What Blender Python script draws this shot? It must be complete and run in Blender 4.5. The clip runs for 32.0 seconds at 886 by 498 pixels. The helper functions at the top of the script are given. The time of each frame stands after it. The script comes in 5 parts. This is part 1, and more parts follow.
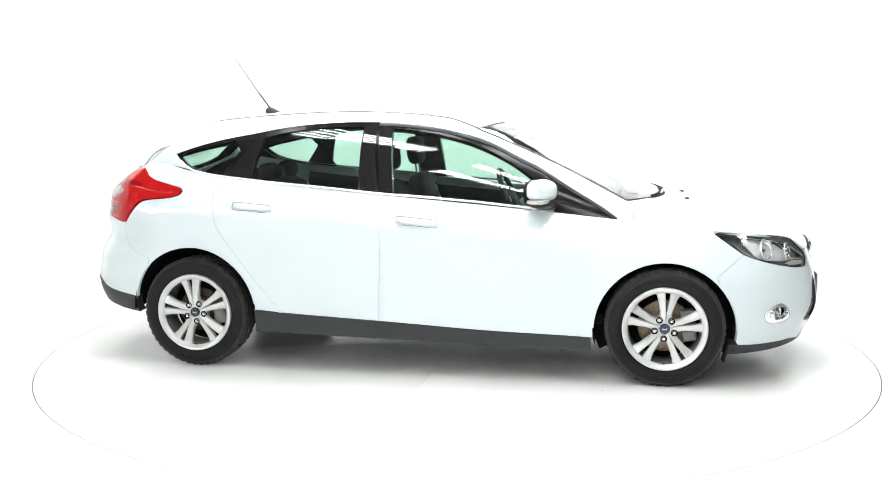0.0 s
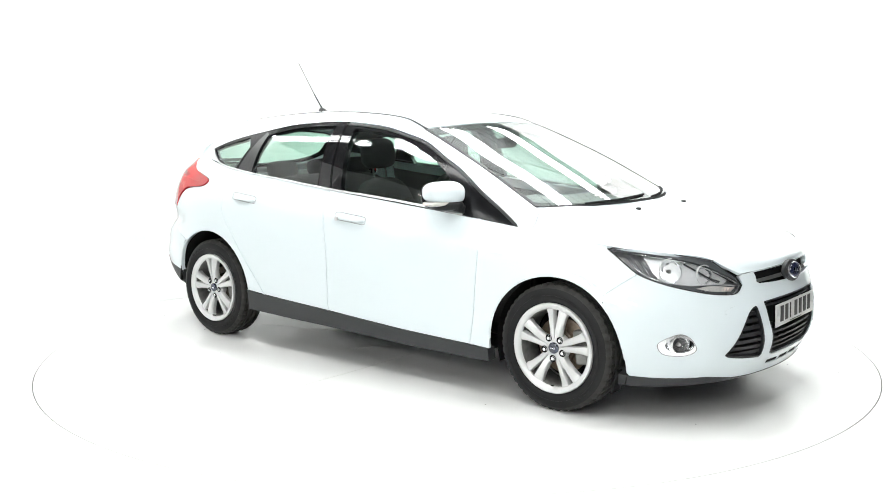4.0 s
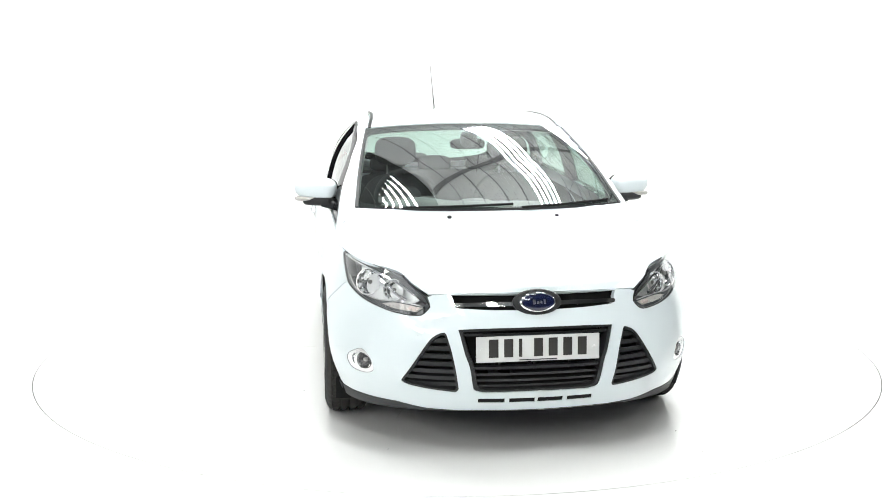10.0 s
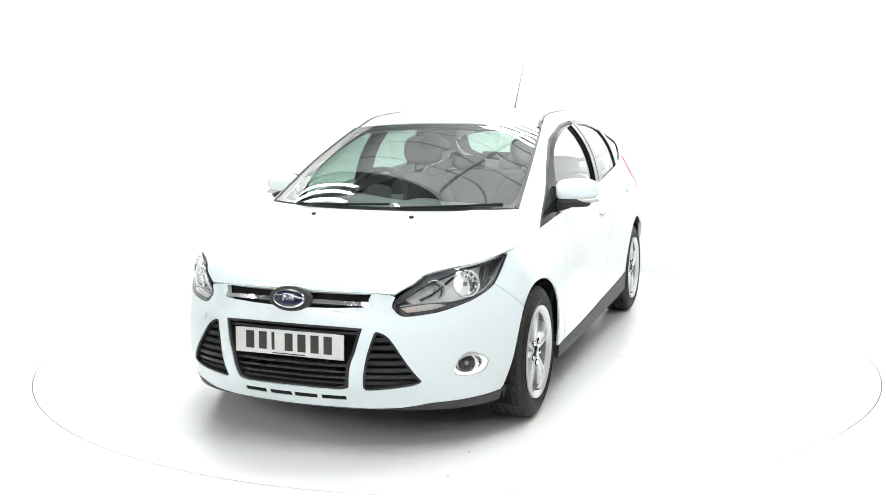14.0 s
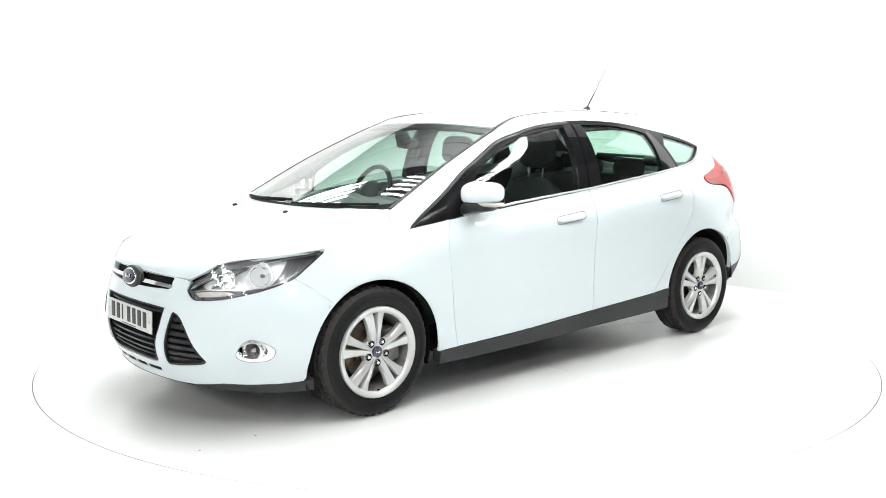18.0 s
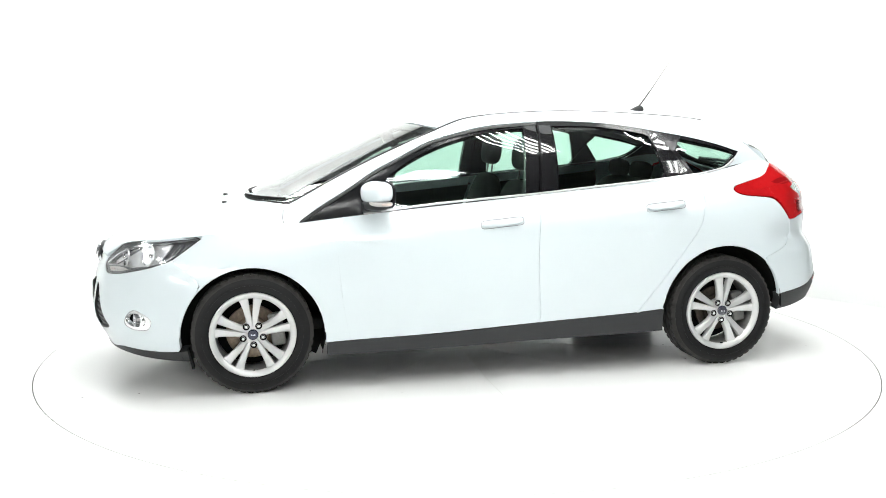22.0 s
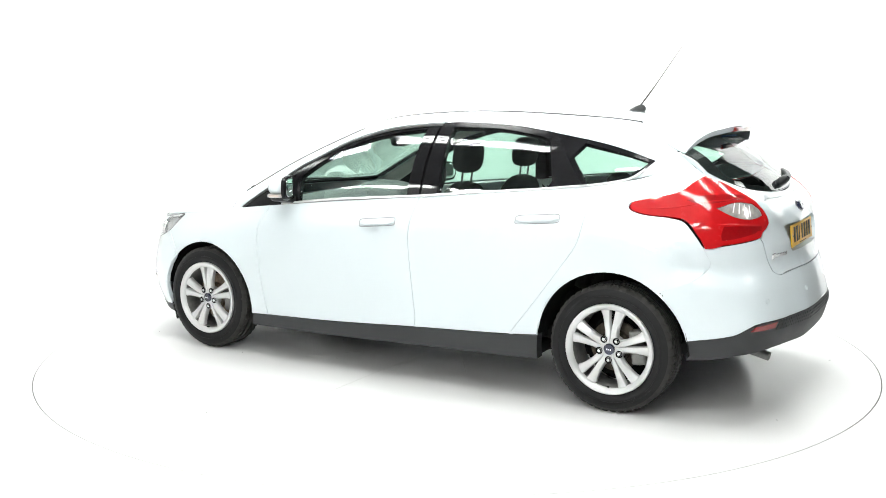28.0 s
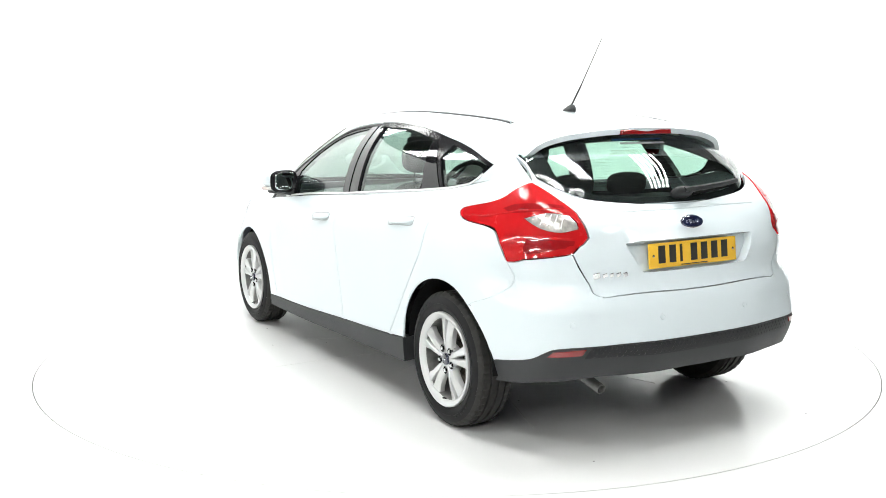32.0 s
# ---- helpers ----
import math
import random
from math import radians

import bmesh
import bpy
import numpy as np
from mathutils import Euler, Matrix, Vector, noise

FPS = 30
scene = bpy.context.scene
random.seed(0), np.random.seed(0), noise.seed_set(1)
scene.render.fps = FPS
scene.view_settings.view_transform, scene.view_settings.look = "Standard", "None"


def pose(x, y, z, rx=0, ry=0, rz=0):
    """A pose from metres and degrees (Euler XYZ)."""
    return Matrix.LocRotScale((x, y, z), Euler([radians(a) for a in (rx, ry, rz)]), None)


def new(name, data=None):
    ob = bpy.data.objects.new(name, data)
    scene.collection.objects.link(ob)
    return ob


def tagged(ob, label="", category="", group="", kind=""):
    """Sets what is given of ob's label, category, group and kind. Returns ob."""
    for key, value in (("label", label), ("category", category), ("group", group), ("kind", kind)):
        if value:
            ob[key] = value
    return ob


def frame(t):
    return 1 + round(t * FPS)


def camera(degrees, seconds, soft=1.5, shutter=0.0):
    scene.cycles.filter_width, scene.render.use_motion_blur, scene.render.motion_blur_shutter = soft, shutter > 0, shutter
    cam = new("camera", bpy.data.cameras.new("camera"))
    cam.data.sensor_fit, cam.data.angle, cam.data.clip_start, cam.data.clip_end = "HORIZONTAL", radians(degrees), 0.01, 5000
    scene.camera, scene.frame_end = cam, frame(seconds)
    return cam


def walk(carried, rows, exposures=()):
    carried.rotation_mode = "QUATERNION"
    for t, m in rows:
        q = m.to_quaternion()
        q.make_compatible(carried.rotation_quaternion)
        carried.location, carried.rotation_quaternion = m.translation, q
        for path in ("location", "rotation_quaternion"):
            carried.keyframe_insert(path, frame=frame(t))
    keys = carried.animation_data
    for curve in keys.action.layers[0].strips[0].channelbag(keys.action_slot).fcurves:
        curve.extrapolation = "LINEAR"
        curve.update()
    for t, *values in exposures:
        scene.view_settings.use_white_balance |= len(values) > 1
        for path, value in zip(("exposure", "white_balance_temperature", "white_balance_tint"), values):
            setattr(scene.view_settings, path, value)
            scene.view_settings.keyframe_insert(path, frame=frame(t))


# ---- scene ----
# The turntable's centre is the world's origin; the camera stands still and the car turns past it.
CAM = pose(0, -5.959, 1.4535, 81.836, 0, 0.694) @ pose(0, 0, 0, 0, 0, -0.283)
cam = camera(49.895, 32.0, soft=0.9)
walk(cam, [(0, CAM), (32.0, CAM)], exposures=[(0, 0.09, 6500, 10), (32.0, 0.09, 6500, 10)])


def turn_at(t):
    """How far the turntable has turned at t seconds, in degrees."""
    return -124.446 - 7.1516 * (t - 16)


# The booth stands askew to the camera: its right-hand wall, and the rows of tubes, run along ROW; ACROSS points from row to row.
ACROSS, ROW = (.746, .666), (.666, -.746)
# banks of tubes: how far across, how far along
# the rows at -6.8 and -8.4 are unseen fill, added to brighten the car
BANKS = ((2.65, -.8), (1.28, -.15), (1.2, 2.0), (1.15, 5.1), (-.42, -2.5), (-.42, -.12, 1.46), (-.15, 1.65), (-1.5, -.05), (-1.7, -2.3), (-1.5, 2.4), (-2.9, 2.6), (-3.3, 5.1), (-6.8, .3), (-6.8, 2.6), (-6.8, -1.9), (-6.8, 4.9), (-8.4, 1.5), (-8.4, 3.8))
TUBES_Z, ROOF_Z, ROOF_EDGE = 3.05, 4.1, .42
# ---- world and light ----
world = bpy.data.worlds.new("world")
scene.world = world
world.use_nodes = True
world.node_tree.nodes["Background"].inputs[0].default_value = (0.9, 0.95, 1.0, 1)
world.node_tree.nodes["Background"].inputs[1].default_value = 0.05


# ---- materials ----
def nodes_of(name):
    m = bpy.data.materials.new(name)
    m.use_nodes = True
    return m, m.node_tree.nodes, m.node_tree.links, m.node_tree.nodes["Principled BSDF"]


def surface(name, color, rough=0.5, metal=0.0, coat=0.0, vary=0.06, grain=60.0, wide=3.0, bump=0.0, spec=0.5, rough_vary=0.1, pieces=0.0):
    """A surface with fine grain and wide stains in its colour and its gloss."""
    m, n, l, b = nodes_of(name)
    where = n.new("ShaderNodeTexCoord")
    fine, broad = n.new("ShaderNodeTexNoise"), n.new("ShaderNodeTexNoise")
    fine.inputs["Scale"].default_value, broad.inputs["Scale"].default_value = grain, wide
    fine.inputs["Detail"].default_value = broad.inputs["Detail"].default_value = 4
    both = n.new("ShaderNodeMath")
    both.operation = "ADD"
    for t, k in ((fine, 0), (broad, 1)):
        l.new(where.outputs["Object"], t.inputs["Vector"])
        l.new(t.outputs["Fac"], both.inputs[k])
    half = n.new("ShaderNodeMapRange")
    half.inputs[1].default_value, half.inputs[2].default_value = 0.6, 1.4
    half.inputs[3].default_value, half.inputs[4].default_value = 1 - vary, 1 + vary
    l.new(both.outputs[0], half.inputs[0])
    tint = n.new("ShaderNodeVectorMath")
    tint.operation = "SCALE"
    tint.inputs[0].default_value = color
    factor = half.outputs[0]
    if pieces:
        info = n.new("ShaderNodeObjectInfo")
        span = n.new("ShaderNodeMapRange")
        span.inputs[3].default_value, span.inputs[4].default_value = 1 - pieces, 1 + pieces
        l.new(info.outputs["Random"], span.inputs[0])
        times = n.new("ShaderNodeMath")
        times.operation = "MULTIPLY"
        l.new(half.outputs[0], times.inputs[0])
        l.new(span.outputs[0], times.inputs[1])
        factor = times.outputs[0]
    l.new(factor, tint.inputs["Scale"])
    l.new(tint.outputs[0], b.inputs["Base Color"])
    gloss = n.new("ShaderNodeMapRange")
    gloss.inputs[1].default_value, gloss.inputs[2].default_value = 0.6, 1.4
    gloss.inputs[3].default_value, gloss.inputs[4].default_value = max(0.0, rough * (1 - rough_vary)), min(1.0, rough * (1 + rough_vary))
    l.new(both.outputs[0], gloss.inputs[0])
    l.new(gloss.outputs[0], b.inputs["Roughness"])
    b.inputs["Metallic"].default_value, b.inputs["Coat Weight"].default_value, b.inputs["Specular IOR Level"].default_value = metal, coat, spec
    b.inputs["Coat Roughness"].default_value = 0.02
    if bump:
        rise = n.new("ShaderNodeBump")
        rise.inputs["Strength"].default_value, rise.inputs["Distance"].default_value = 0.5, bump
        l.new(fine.outputs["Fac"], rise.inputs["Height"])
        l.new(rise.outputs[0], b.inputs["Normal"])
    return m


def glazing(name, tint, gloss=.06):
    """A thin tinted pane: clear in its colour, with a mirror gloss that grows towards grazing views."""
    m, n, l, b = nodes_of(name)
    n.remove(b)
    clear, shine, mix, fresnel = n.new("ShaderNodeBsdfTransparent"), n.new("ShaderNodeBsdfGlossy"), n.new("ShaderNodeMixShader"), n.new("ShaderNodeLayerWeight")
    clear.inputs[0].default_value = (*tint, 1)
    shine.inputs["Roughness"].default_value = 0.0
    shine.inputs[0].default_value = (1, 1, 1, 1)
    fresnel.inputs["Blend"].default_value = 0.5
    steep, span = n.new("ShaderNodeMath"), n.new("ShaderNodeMapRange")
    steep.operation = "POWER"
    steep.inputs[1].default_value = 3.7
    span.inputs[3].default_value, span.inputs[4].default_value = gloss, 1.0
    l.new(fresnel.outputs["Facing"], steep.inputs[0])
    l.new(steep.outputs[0], span.inputs[0])
    l.new(span.outputs[0], mix.inputs[0])
    l.new(clear.outputs[0], mix.inputs[1])
    l.new(shine.outputs[0], mix.inputs[2])
    l.new(mix.outputs[0], n["Material Output"].inputs[0])
    return m


def glow(name, color, strength):
    m, n, l, b = nodes_of(name)
    b.inputs["Base Color"].default_value = (*color, 1)
    b.inputs["Emission Color"].default_value = (*color, 1)
    b.inputs["Emission Strength"].default_value = strength
    return m


PAINT = surface("white_car_paint", (.69, .755, .780), .30, spec=.2, coat=1.0, vary=.012, grain=300, wide=2)
TRIM = surface("black_satin_plastic", (.017, .018, .019), .42, spec=.35, vary=.18, grain=400, wide=8, bump=.0004)
SILL = surface("dark_grey_sill_plastic", (.024, .0255, .0265), .55, vary=.14, grain=500, wide=5, bump=.0005)
GLOSSBLACK = surface("gloss_black_panel", (.010, .010, .011), .05, coat=.6, vary=.1, grain=80)
DEEP = surface("unlit_black_plastic", (.007, .007, .007), .8, spec=.2, vary=.2, grain=120)
RUBBER = surface("tyre_rubber", (.0075, .0075, .0078), .60, spec=.28, vary=.28, grain=90, wide=9, bump=.0006)
TREAD = surface("dusty_tyre_tread", (.027, .026, .024), .85, vary=.35, grain=60, wide=14, bump=.0008)
ALLOY = surface("silver_alloy", (.64, .645, .64), .30, metal=.35, coat=.4, vary=.02, grain=30, wide=6)
BRIGHT = surface("bright_trim_metal", (.80, .81, .81), .22, metal=.5, vary=.02)
CHROME = surface("chrome", (.86, .87, .88), .08, metal=1.0, vary=.02)
STEEL = surface("dark_steel", (.15, .15, .15), .4, metal=.9, vary=.2)
RUST = surface("worn_brake_disc", (.24, .19, .145), .42, metal=.7, vary=.45, grain=60, wide=18)
DRUM = surface("dark_worn_disc", (.085, .070, .055), .55, metal=.5, vary=.45, grain=60, wide=18)
CASTING = surface("grey_brake_casting", (.22, .22, .21), .6, metal=.4, vary=.35, grain=40)
BLUE = surface("deep_blue_enamel", (.006, .010, .042), .12, coat=1.0, vary=.1)
RED = surface("red_lamp_plastic", (.46, .007, .009), .26, spec=.1, coat=.9, vary=.07, grain=40, wide=5)
MIDRED = surface("deep_red_lamp_plastic", (.27, .004, .006), .2, spec=.1, coat=1.0, vary=.12, grain=120, wide=9)
DARKRED = surface("dark_red_lamp_plastic", (.20, .004, .005), .10, coat=1.0, vary=.12, grain=60)
AMBER = surface("amber_bulb", (.60, .50, .46), .2, coat=.6, vary=.08)
REVLAMP = surface("silvery_reversing_lens", (.36, .34, .32), .22, metal=.3, spec=.2, coat=.8, vary=.3, grain=55, wide=24)
CLEARLAMP = surface("white_lamp_plastic", (.50, .48, .46), .30, metal=.2, spec=.1, coat=.7, vary=.16, grain=70, wide=30)
FOGCHROME = surface("bright_chrome_surround", (.84, .85, .86), .14, metal=.9, vary=.04)
PRINT = surface("black_printed_glass_edge", (.007, .007, .008), .6, vary=.1, grain=200, spec=.1)
FRAME = surface("satin_black_window_frame", (.008, .008, .009), .16, vary=.15, grain=300, wide=8, spec=.22)
REFLECT = surface("lamp_reflector", (.86, .87, .87), .20, metal=.30, vary=.05, grain=50)
LAMPSMOKE = surface("smoked_lamp_plastic", (.13, .135, .14), .25, metal=.1, vary=.1, grain=60)
LAMPGREY = surface("lamp_bezel_grey", (.22, .225, .23), .30, metal=.15, vary=.12, grain=60)
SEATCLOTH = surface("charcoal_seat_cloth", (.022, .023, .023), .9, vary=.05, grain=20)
SHELF = surface("dark_cabin_plastic", (.05, .052, .052), .7, vary=.1, grain=60)
DASH = surface("soft_grey_dashboard", (.13, .135, .135), .6, vary=.10, grain=60)
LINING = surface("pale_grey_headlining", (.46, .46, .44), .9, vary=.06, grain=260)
PLATEWHITE = surface("white_number_plate", (.60, .61, .60), .3, vary=.03)
PLATEYELLOW = surface("yellow_number_plate", (.80, .47, .045), .3, vary=.03)
INK = surface("black_ink", (.022, .020, .018), .45, vary=.1)
STICKER = surface("blue_window_sticker", (.06, .20, .42), .4, vary=.06)
STICKERWHITE = surface("white_window_sticker", (.75, .77, .78), .4, vary=.04)
GLASS = glazing("green_tinted_glass", (.66, .84, .755), .08)
SCREEN = glazing("clear_windscreen_glass", (.60, .72, .67), .095)
LENS = glazing("clear_lamp_lens", (.93, .94, .95), .05)
MIRROR = surface("mirror_glass", (.80, .82, .82), .02, metal=1.0, vary=.01)
FLOORWHITE = surface("gloss_white_floor_paint", (.85, .85, .84), .20, vary=.006, grain=40, wide=1.1, coat=.0, rough_vary=.05)
WALLWHITE = surface("matt_white_wall", (.74, .745, .74), .85, vary=.012, grain=30, wide=.6)
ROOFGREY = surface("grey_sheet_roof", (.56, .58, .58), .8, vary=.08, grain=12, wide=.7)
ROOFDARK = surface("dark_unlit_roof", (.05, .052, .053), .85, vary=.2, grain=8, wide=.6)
# two tones of one unseen wall: dark as if unlit, pale for bounce
SHADEWALL = surface("shade_tinted_warehouse_wall", (.14, .14, .135), .9, vary=.2, grain=6, wide=.5)
WAREHOUSE = surface("bounce_warehouse_wall", (.60, .60, .59), .9, vary=.15, grain=6, wide=.5)
BEAM = surface("dull_roof_steel", (.20, .20, .205), .6, vary=.2, grain=12)
# dark tone for the shade in the turntable gap and for floor specks
SEAM = surface("gap_shade_and_specks", (.10, .10, .095), .9, vary=.3, grain=30)
SCUFF = surface("pale_scuffed_joint", (.60, .60, .58), .8, vary=.3, grain=60)
TUBE = glow("fluorescent_tube", (.985, 1.0, .985), 44.0)
HOUSING = surface("dark_lamp_tray", (.05, .05, .05), .5, vary=.05)

# ---- the car's shape: x forward, y to its left, z up, from the middle of the wheelbase on the ground ----
def catmull(p0, p1, p2, p3, f):
    return 0.5 * (2 * p1 + (p2 - p0) * f + (2 * p0 - 5 * p1 + 4 * p2 - p3) * f * f + (3 * p1 - p0 - 3 * p2 + p3) * f ** 3)


class Surface:
    """A bicubic surface through a net of points; mirror: how net columns are reflected past either end."""

    def __init__(self, net, low=False, high=False):
        net = np.array(net, float)
        flip = np.array([1, -1, 1])
        before = net[1:4][::-1] * flip if low else np.array([2 * net[0] - net[1]] * 1)
        after = net[-4:-1][::-1] * flip if high else np.array([2 * net[-1] - net[-2]] * 1)
        if low:
            before = net[1:][::-1] * flip
        if high:
            after = net[:-1][::-1] * flip
        self.shift = len(before)
        cols = np.concatenate([before, net, after])
        first, last = 2 * cols[:, :1] - cols[:, 1:2], 2 * cols[:, -1:] - cols[:, -2:-1]
        self.net = np.concatenate([first, cols, last], axis=1)
        self.rows = net.shape[1]

    def __call__(self, uv):
        return self.base(uv)

    def base(self, uv):
        uv = np.asarray(uv, float)
        u, v = uv[:, 0] + self.shift, uv[:, 1] + 1
        n = len(self.net)
        i = np.clip(np.floor(u).astype(int), 0, n - 2)
        j = np.clip(np.floor(v).astype(int), 1, self.rows - 1)
        fu, fv = (u - i)[:, None], (v - j)[:, None]
        col = []
        for k in (-1, 0, 1, 2):
            a = np.clip(i + k, 0, n - 1)
            col.append(catmull(self.net[a, j - 1], self.net[a, j], self.net[a, j + 1], self.net[a, np.minimum(j + 2, self.rows + 1)], fv))
        return catmull(*col, fu)

    def normals(self, uv, e=1e-3):
        uv = np.asarray(uv, float)
        a = self(uv + [e, 0]) - self(uv - [e, 0])
        b = self(uv + [0, e]) - self(uv - [0, e])
        n = np.cross(a, b)
        return n / np.maximum(np.linalg.norm(n, axis=1)[:, None], 1e-9)

    def near(self, points, weights, span):
        """The (u, v) whose place is nearest to the points, by those weights of x, y and z, within span (u0, u1, v0, v1)."""
        points, w = np.asarray(points, float), np.asarray(weights, float)
        gu, gv = np.meshgrid(np.linspace(span[0], span[1], 90), np.linspace(span[2], span[3], 50), indexing="ij")
        grid = np.c_[gu.ravel(), gv.ravel()]
        place = self(grid)
        uv = np.array([grid[np.argmin((((place - p) * w) ** 2).sum(1))] for p in points])
        for _ in range(8):
            e = 1e-3
            r = (self(uv) - points) * w
            ju, jv = (self(uv + [e, 0]) - self(uv - [e, 0])) * w / (2 * e), (self(uv + [0, e]) - self(uv - [0, e])) * w / (2 * e)
            a, b, c = (ju * ju).sum(1) + 1e-6, (ju * jv).sum(1), (jv * jv).sum(1) + 1e-6
            p, q = (ju * r).sum(1), (jv * r).sum(1)
            det = a * c - b * b
            step = np.c_[-(c * p - b * q) / det, -(a * q - b * p) / det]
            uv = uv + np.clip(step, -0.3, 0.3)
            uv = np.c_[np.clip(uv[:, 0], span[0], span[1]), np.clip(uv[:, 1], span[2], span[3])]
        return uv


# Stations round the car from the middle of the nose to the middle of the tail; each runs from the lower edge up to the waistline.
STATIONS = (
    ((2.14, 0, .205), (2.205, 0, .36), (2.20, 0, .50), (2.175, 0, .63), (2.125, 0, .735)),
    ((2.115, .27, .205), (2.185, .27, .36), (2.180, .27, .50), (2.150, .27, .63), (2.110, .27, .738)),
    ((2.03, .50, .195), (2.105, .52, .36), (2.100, .515, .50), (2.070, .49, .63), (2.055, .455, .755)),
    ((1.86, .685, .180), (1.925, .715, .36), (1.920, .712, .50), (1.905, .680, .66), (1.875, .64, .80)),
    ((1.64, .790, .175), (1.665, .850, .36), (1.650, .852, .52), (1.625, .815, .68), (1.580, .772, .828)),
    ((1.32, .845, .195), (1.32, .875, .38), (1.32, .880, .56), (1.32, .858, .72), (1.32, .795, .858)),
    ((.90, .862, .19), (.90, .874, .38), (.90, .884, .58), (.90, .874, .76), (.90, .812, .905)),
    ((.34, .865, .193), (.34, .876, .39), (.34, .893, .61), (.34, .897, .82), (.34, .822, .958)),
    ((-.22, .868, .208), (-.22, .877, .40), (-.22, .895, .63), (-.22, .905, .855), (-.22, .823, 1.006)),
    ((-.80, .868, .217), (-.80, .877, .41), (-.80, .892, .65), (-.80, .893, .895), (-.80, .796, 1.058)),
    ((-1.32, .855, .225), (-1.32, .879, .42), (-1.32, .886, .66), (-1.32, .862, .92), (-1.32, .748, 1.118)),
    ((-1.66, .83, .235), (-1.70, .865, .43), (-1.69, .866, .64), (-1.61, .806, .92), (-1.56, .690, 1.165)),
    ((-1.91, .72, .255), (-1.965, .775, .44), (-1.945, .765, .62), (-1.825, .725, .89), (-1.71, .625, 1.150)),
    ((-2.04, .55, .27), (-2.095, .57, .45), (-2.06, .56, .62), (-1.965, .555, .90), (-1.84, .48, 1.090)),
    ((-2.08, .28, .275), (-2.13, .29, .45), (-2.10, .285, .62), (-2.025, .285, .90), (-1.91, .24, 1.060)),
    ((-2.09, 0, .275), (-2.14, 0, .45), (-2.11, 0, .62), (-2.04, 0, .90), (-1.93, 0, 1.050)))


class Body(Surface):
    """The lower body, with a bumper ledge and a swelling at the tail lamps laid over the stations."""

    def __call__(self, uv):
        uv = np.asarray(uv, float)
        p = self.base(uv)
        back = np.clip((-1.52 - p[:, 0]) / .24, 0, 1)
        back = back * back * (3 - 2 * back)
        corner = np.clip((np.abs(p[:, 1]) - .25) / .28, 0, 1)
        corner = corner * corner * (3 - 2 * corner)
        ledge = np.interp(p[:, 2], (.30, .40, .50, .57, .64, .68, .72, .77, .84), (-.032, -.032, -.030, -.028, -.016, -.016, -.040, -.028, 0))
        middle = np.interp(p[:, 2], (.50, .62, .68, .72, .78, .84), (0, 0, -.006, -.022, -.014, 0))
        rise = np.clip(uv[:, 1] - 3, 0, 1)
        swell = .15 * rise * np.maximum(1 - rise, 0) ** .6
        way = np.c_[p[:, 0] + 1.25, p[:, 1]]
        way /= np.maximum(np.linalg.norm(way, axis=1)[:, None], 1e-6)
        push = back * (corner * ledge + (1 - corner) * middle)
        widen = .034 * np.interp(uv[:, 1], (2.5, 3.0, 3.65, 4.0), (0, 1, 1, 0)) * np.sign(p[:, 1])
        return p + np.c_[way * push[:, None] + (back * corner)[:, None] * np.c_[-swell, widen], np.zeros(len(p))]


BELT = Body(STATIONS, True, True)

# Upper side: from the waistline up to the roof rail.
RAIL = ((1.118, .700, .975), (.72, .655, 1.178), (.283, .592, 1.362), (.05, .562, 1.430), (-.42, .548, 1.457), (-.90, .532, 1.440), (-1.33, .505, 1.400), (-1.45, .578, 1.335), (-1.553, .622, 1.262), (-1.70, .633, 1.153))
FOOT = ((1.074, .797, .882), (.75, .815, .918), (.30, .823, .961), (.02, .824, .985), (-.36, .820, 1.018), (-.80, .796, 1.058), (-1.20, .763, 1.100), (-1.47, .715, 1.150), (-1.61, .670, 1.160), (-1.708, .634, 1.148))


def upper_side():
    net = []
    for f, r in zip(FOOT, RAIL):
        f, r = np.array(f), np.array(r)
        col = []
        for s in np.linspace(0, 1, 6):
            k = 0.35 * s + 0.65 * s ** 3
            col.append((f[0] + (r[0] - f[0]) * s, f[1] + (r[1] - f[1]) * k, f[2] + (r[2] - f[2]) * s))
        net.append(col)
    return net


SIDE = Surface(upper_side())

# Top: from the windscreen's foot over the roof to the spoiler; rows across from rail to rail.
CREST = ((1.345, .975), (.86, 1.192), (.36, 1.392), (.05, 1.450), (-.42, 1.482), (-.90, 1.472), (-1.33, 1.438), (-1.56, 1.400), (-1.72, 1.376))


def across(mid, edge, n=5, power=2.2):
    """Points from the middle to the edge of a crowned cross section."""
    out = []
    for s in np.linspace(0, 1, n):
        k = s ** power
        out.append((mid[0] + (edge[0] - mid[0]) * k, edge[1] * s, mid[1] + (edge[2] - mid[1]) * k))
    return out


TOP_EDGE = RAIL[:9]
TOP = Surface([[p[k] for p in (across(c, e) for c, e in zip(CREST, TOP_EDGE))] for k in range(5)], True)   # u: across, v: along
HOOD_MID = ((2.141, .713), (2.118, .746), (2.02, .795), (1.84, .858), (1.60, .922), (1.40, .965), (1.345, .975))
HOOD_EDGE = ((2.078, .445, .706), (2.026, .506, .744), (1.95, .560, .785), (1.78, .705, .812), (1.50, .782, .838), (1.20, .798, .870), (1.074, .797, .882))
HOOD_ROWS = [across(c, e, 5, 2.6 + .5 * max(0, i - 1)) for i, (c, e) in enumerate(zip(HOOD_MID[:6], HOOD_EDGE))]
HOOD_ROWS.append([(1.345, 0, .972), (1.331, .20, .972), (1.279, .40, .972), (1.183, .60, .970), (1.074, .797, .882)])
HOOD = Surface([[p[k] for p in HOOD_ROWS] for k in range(5)], True)
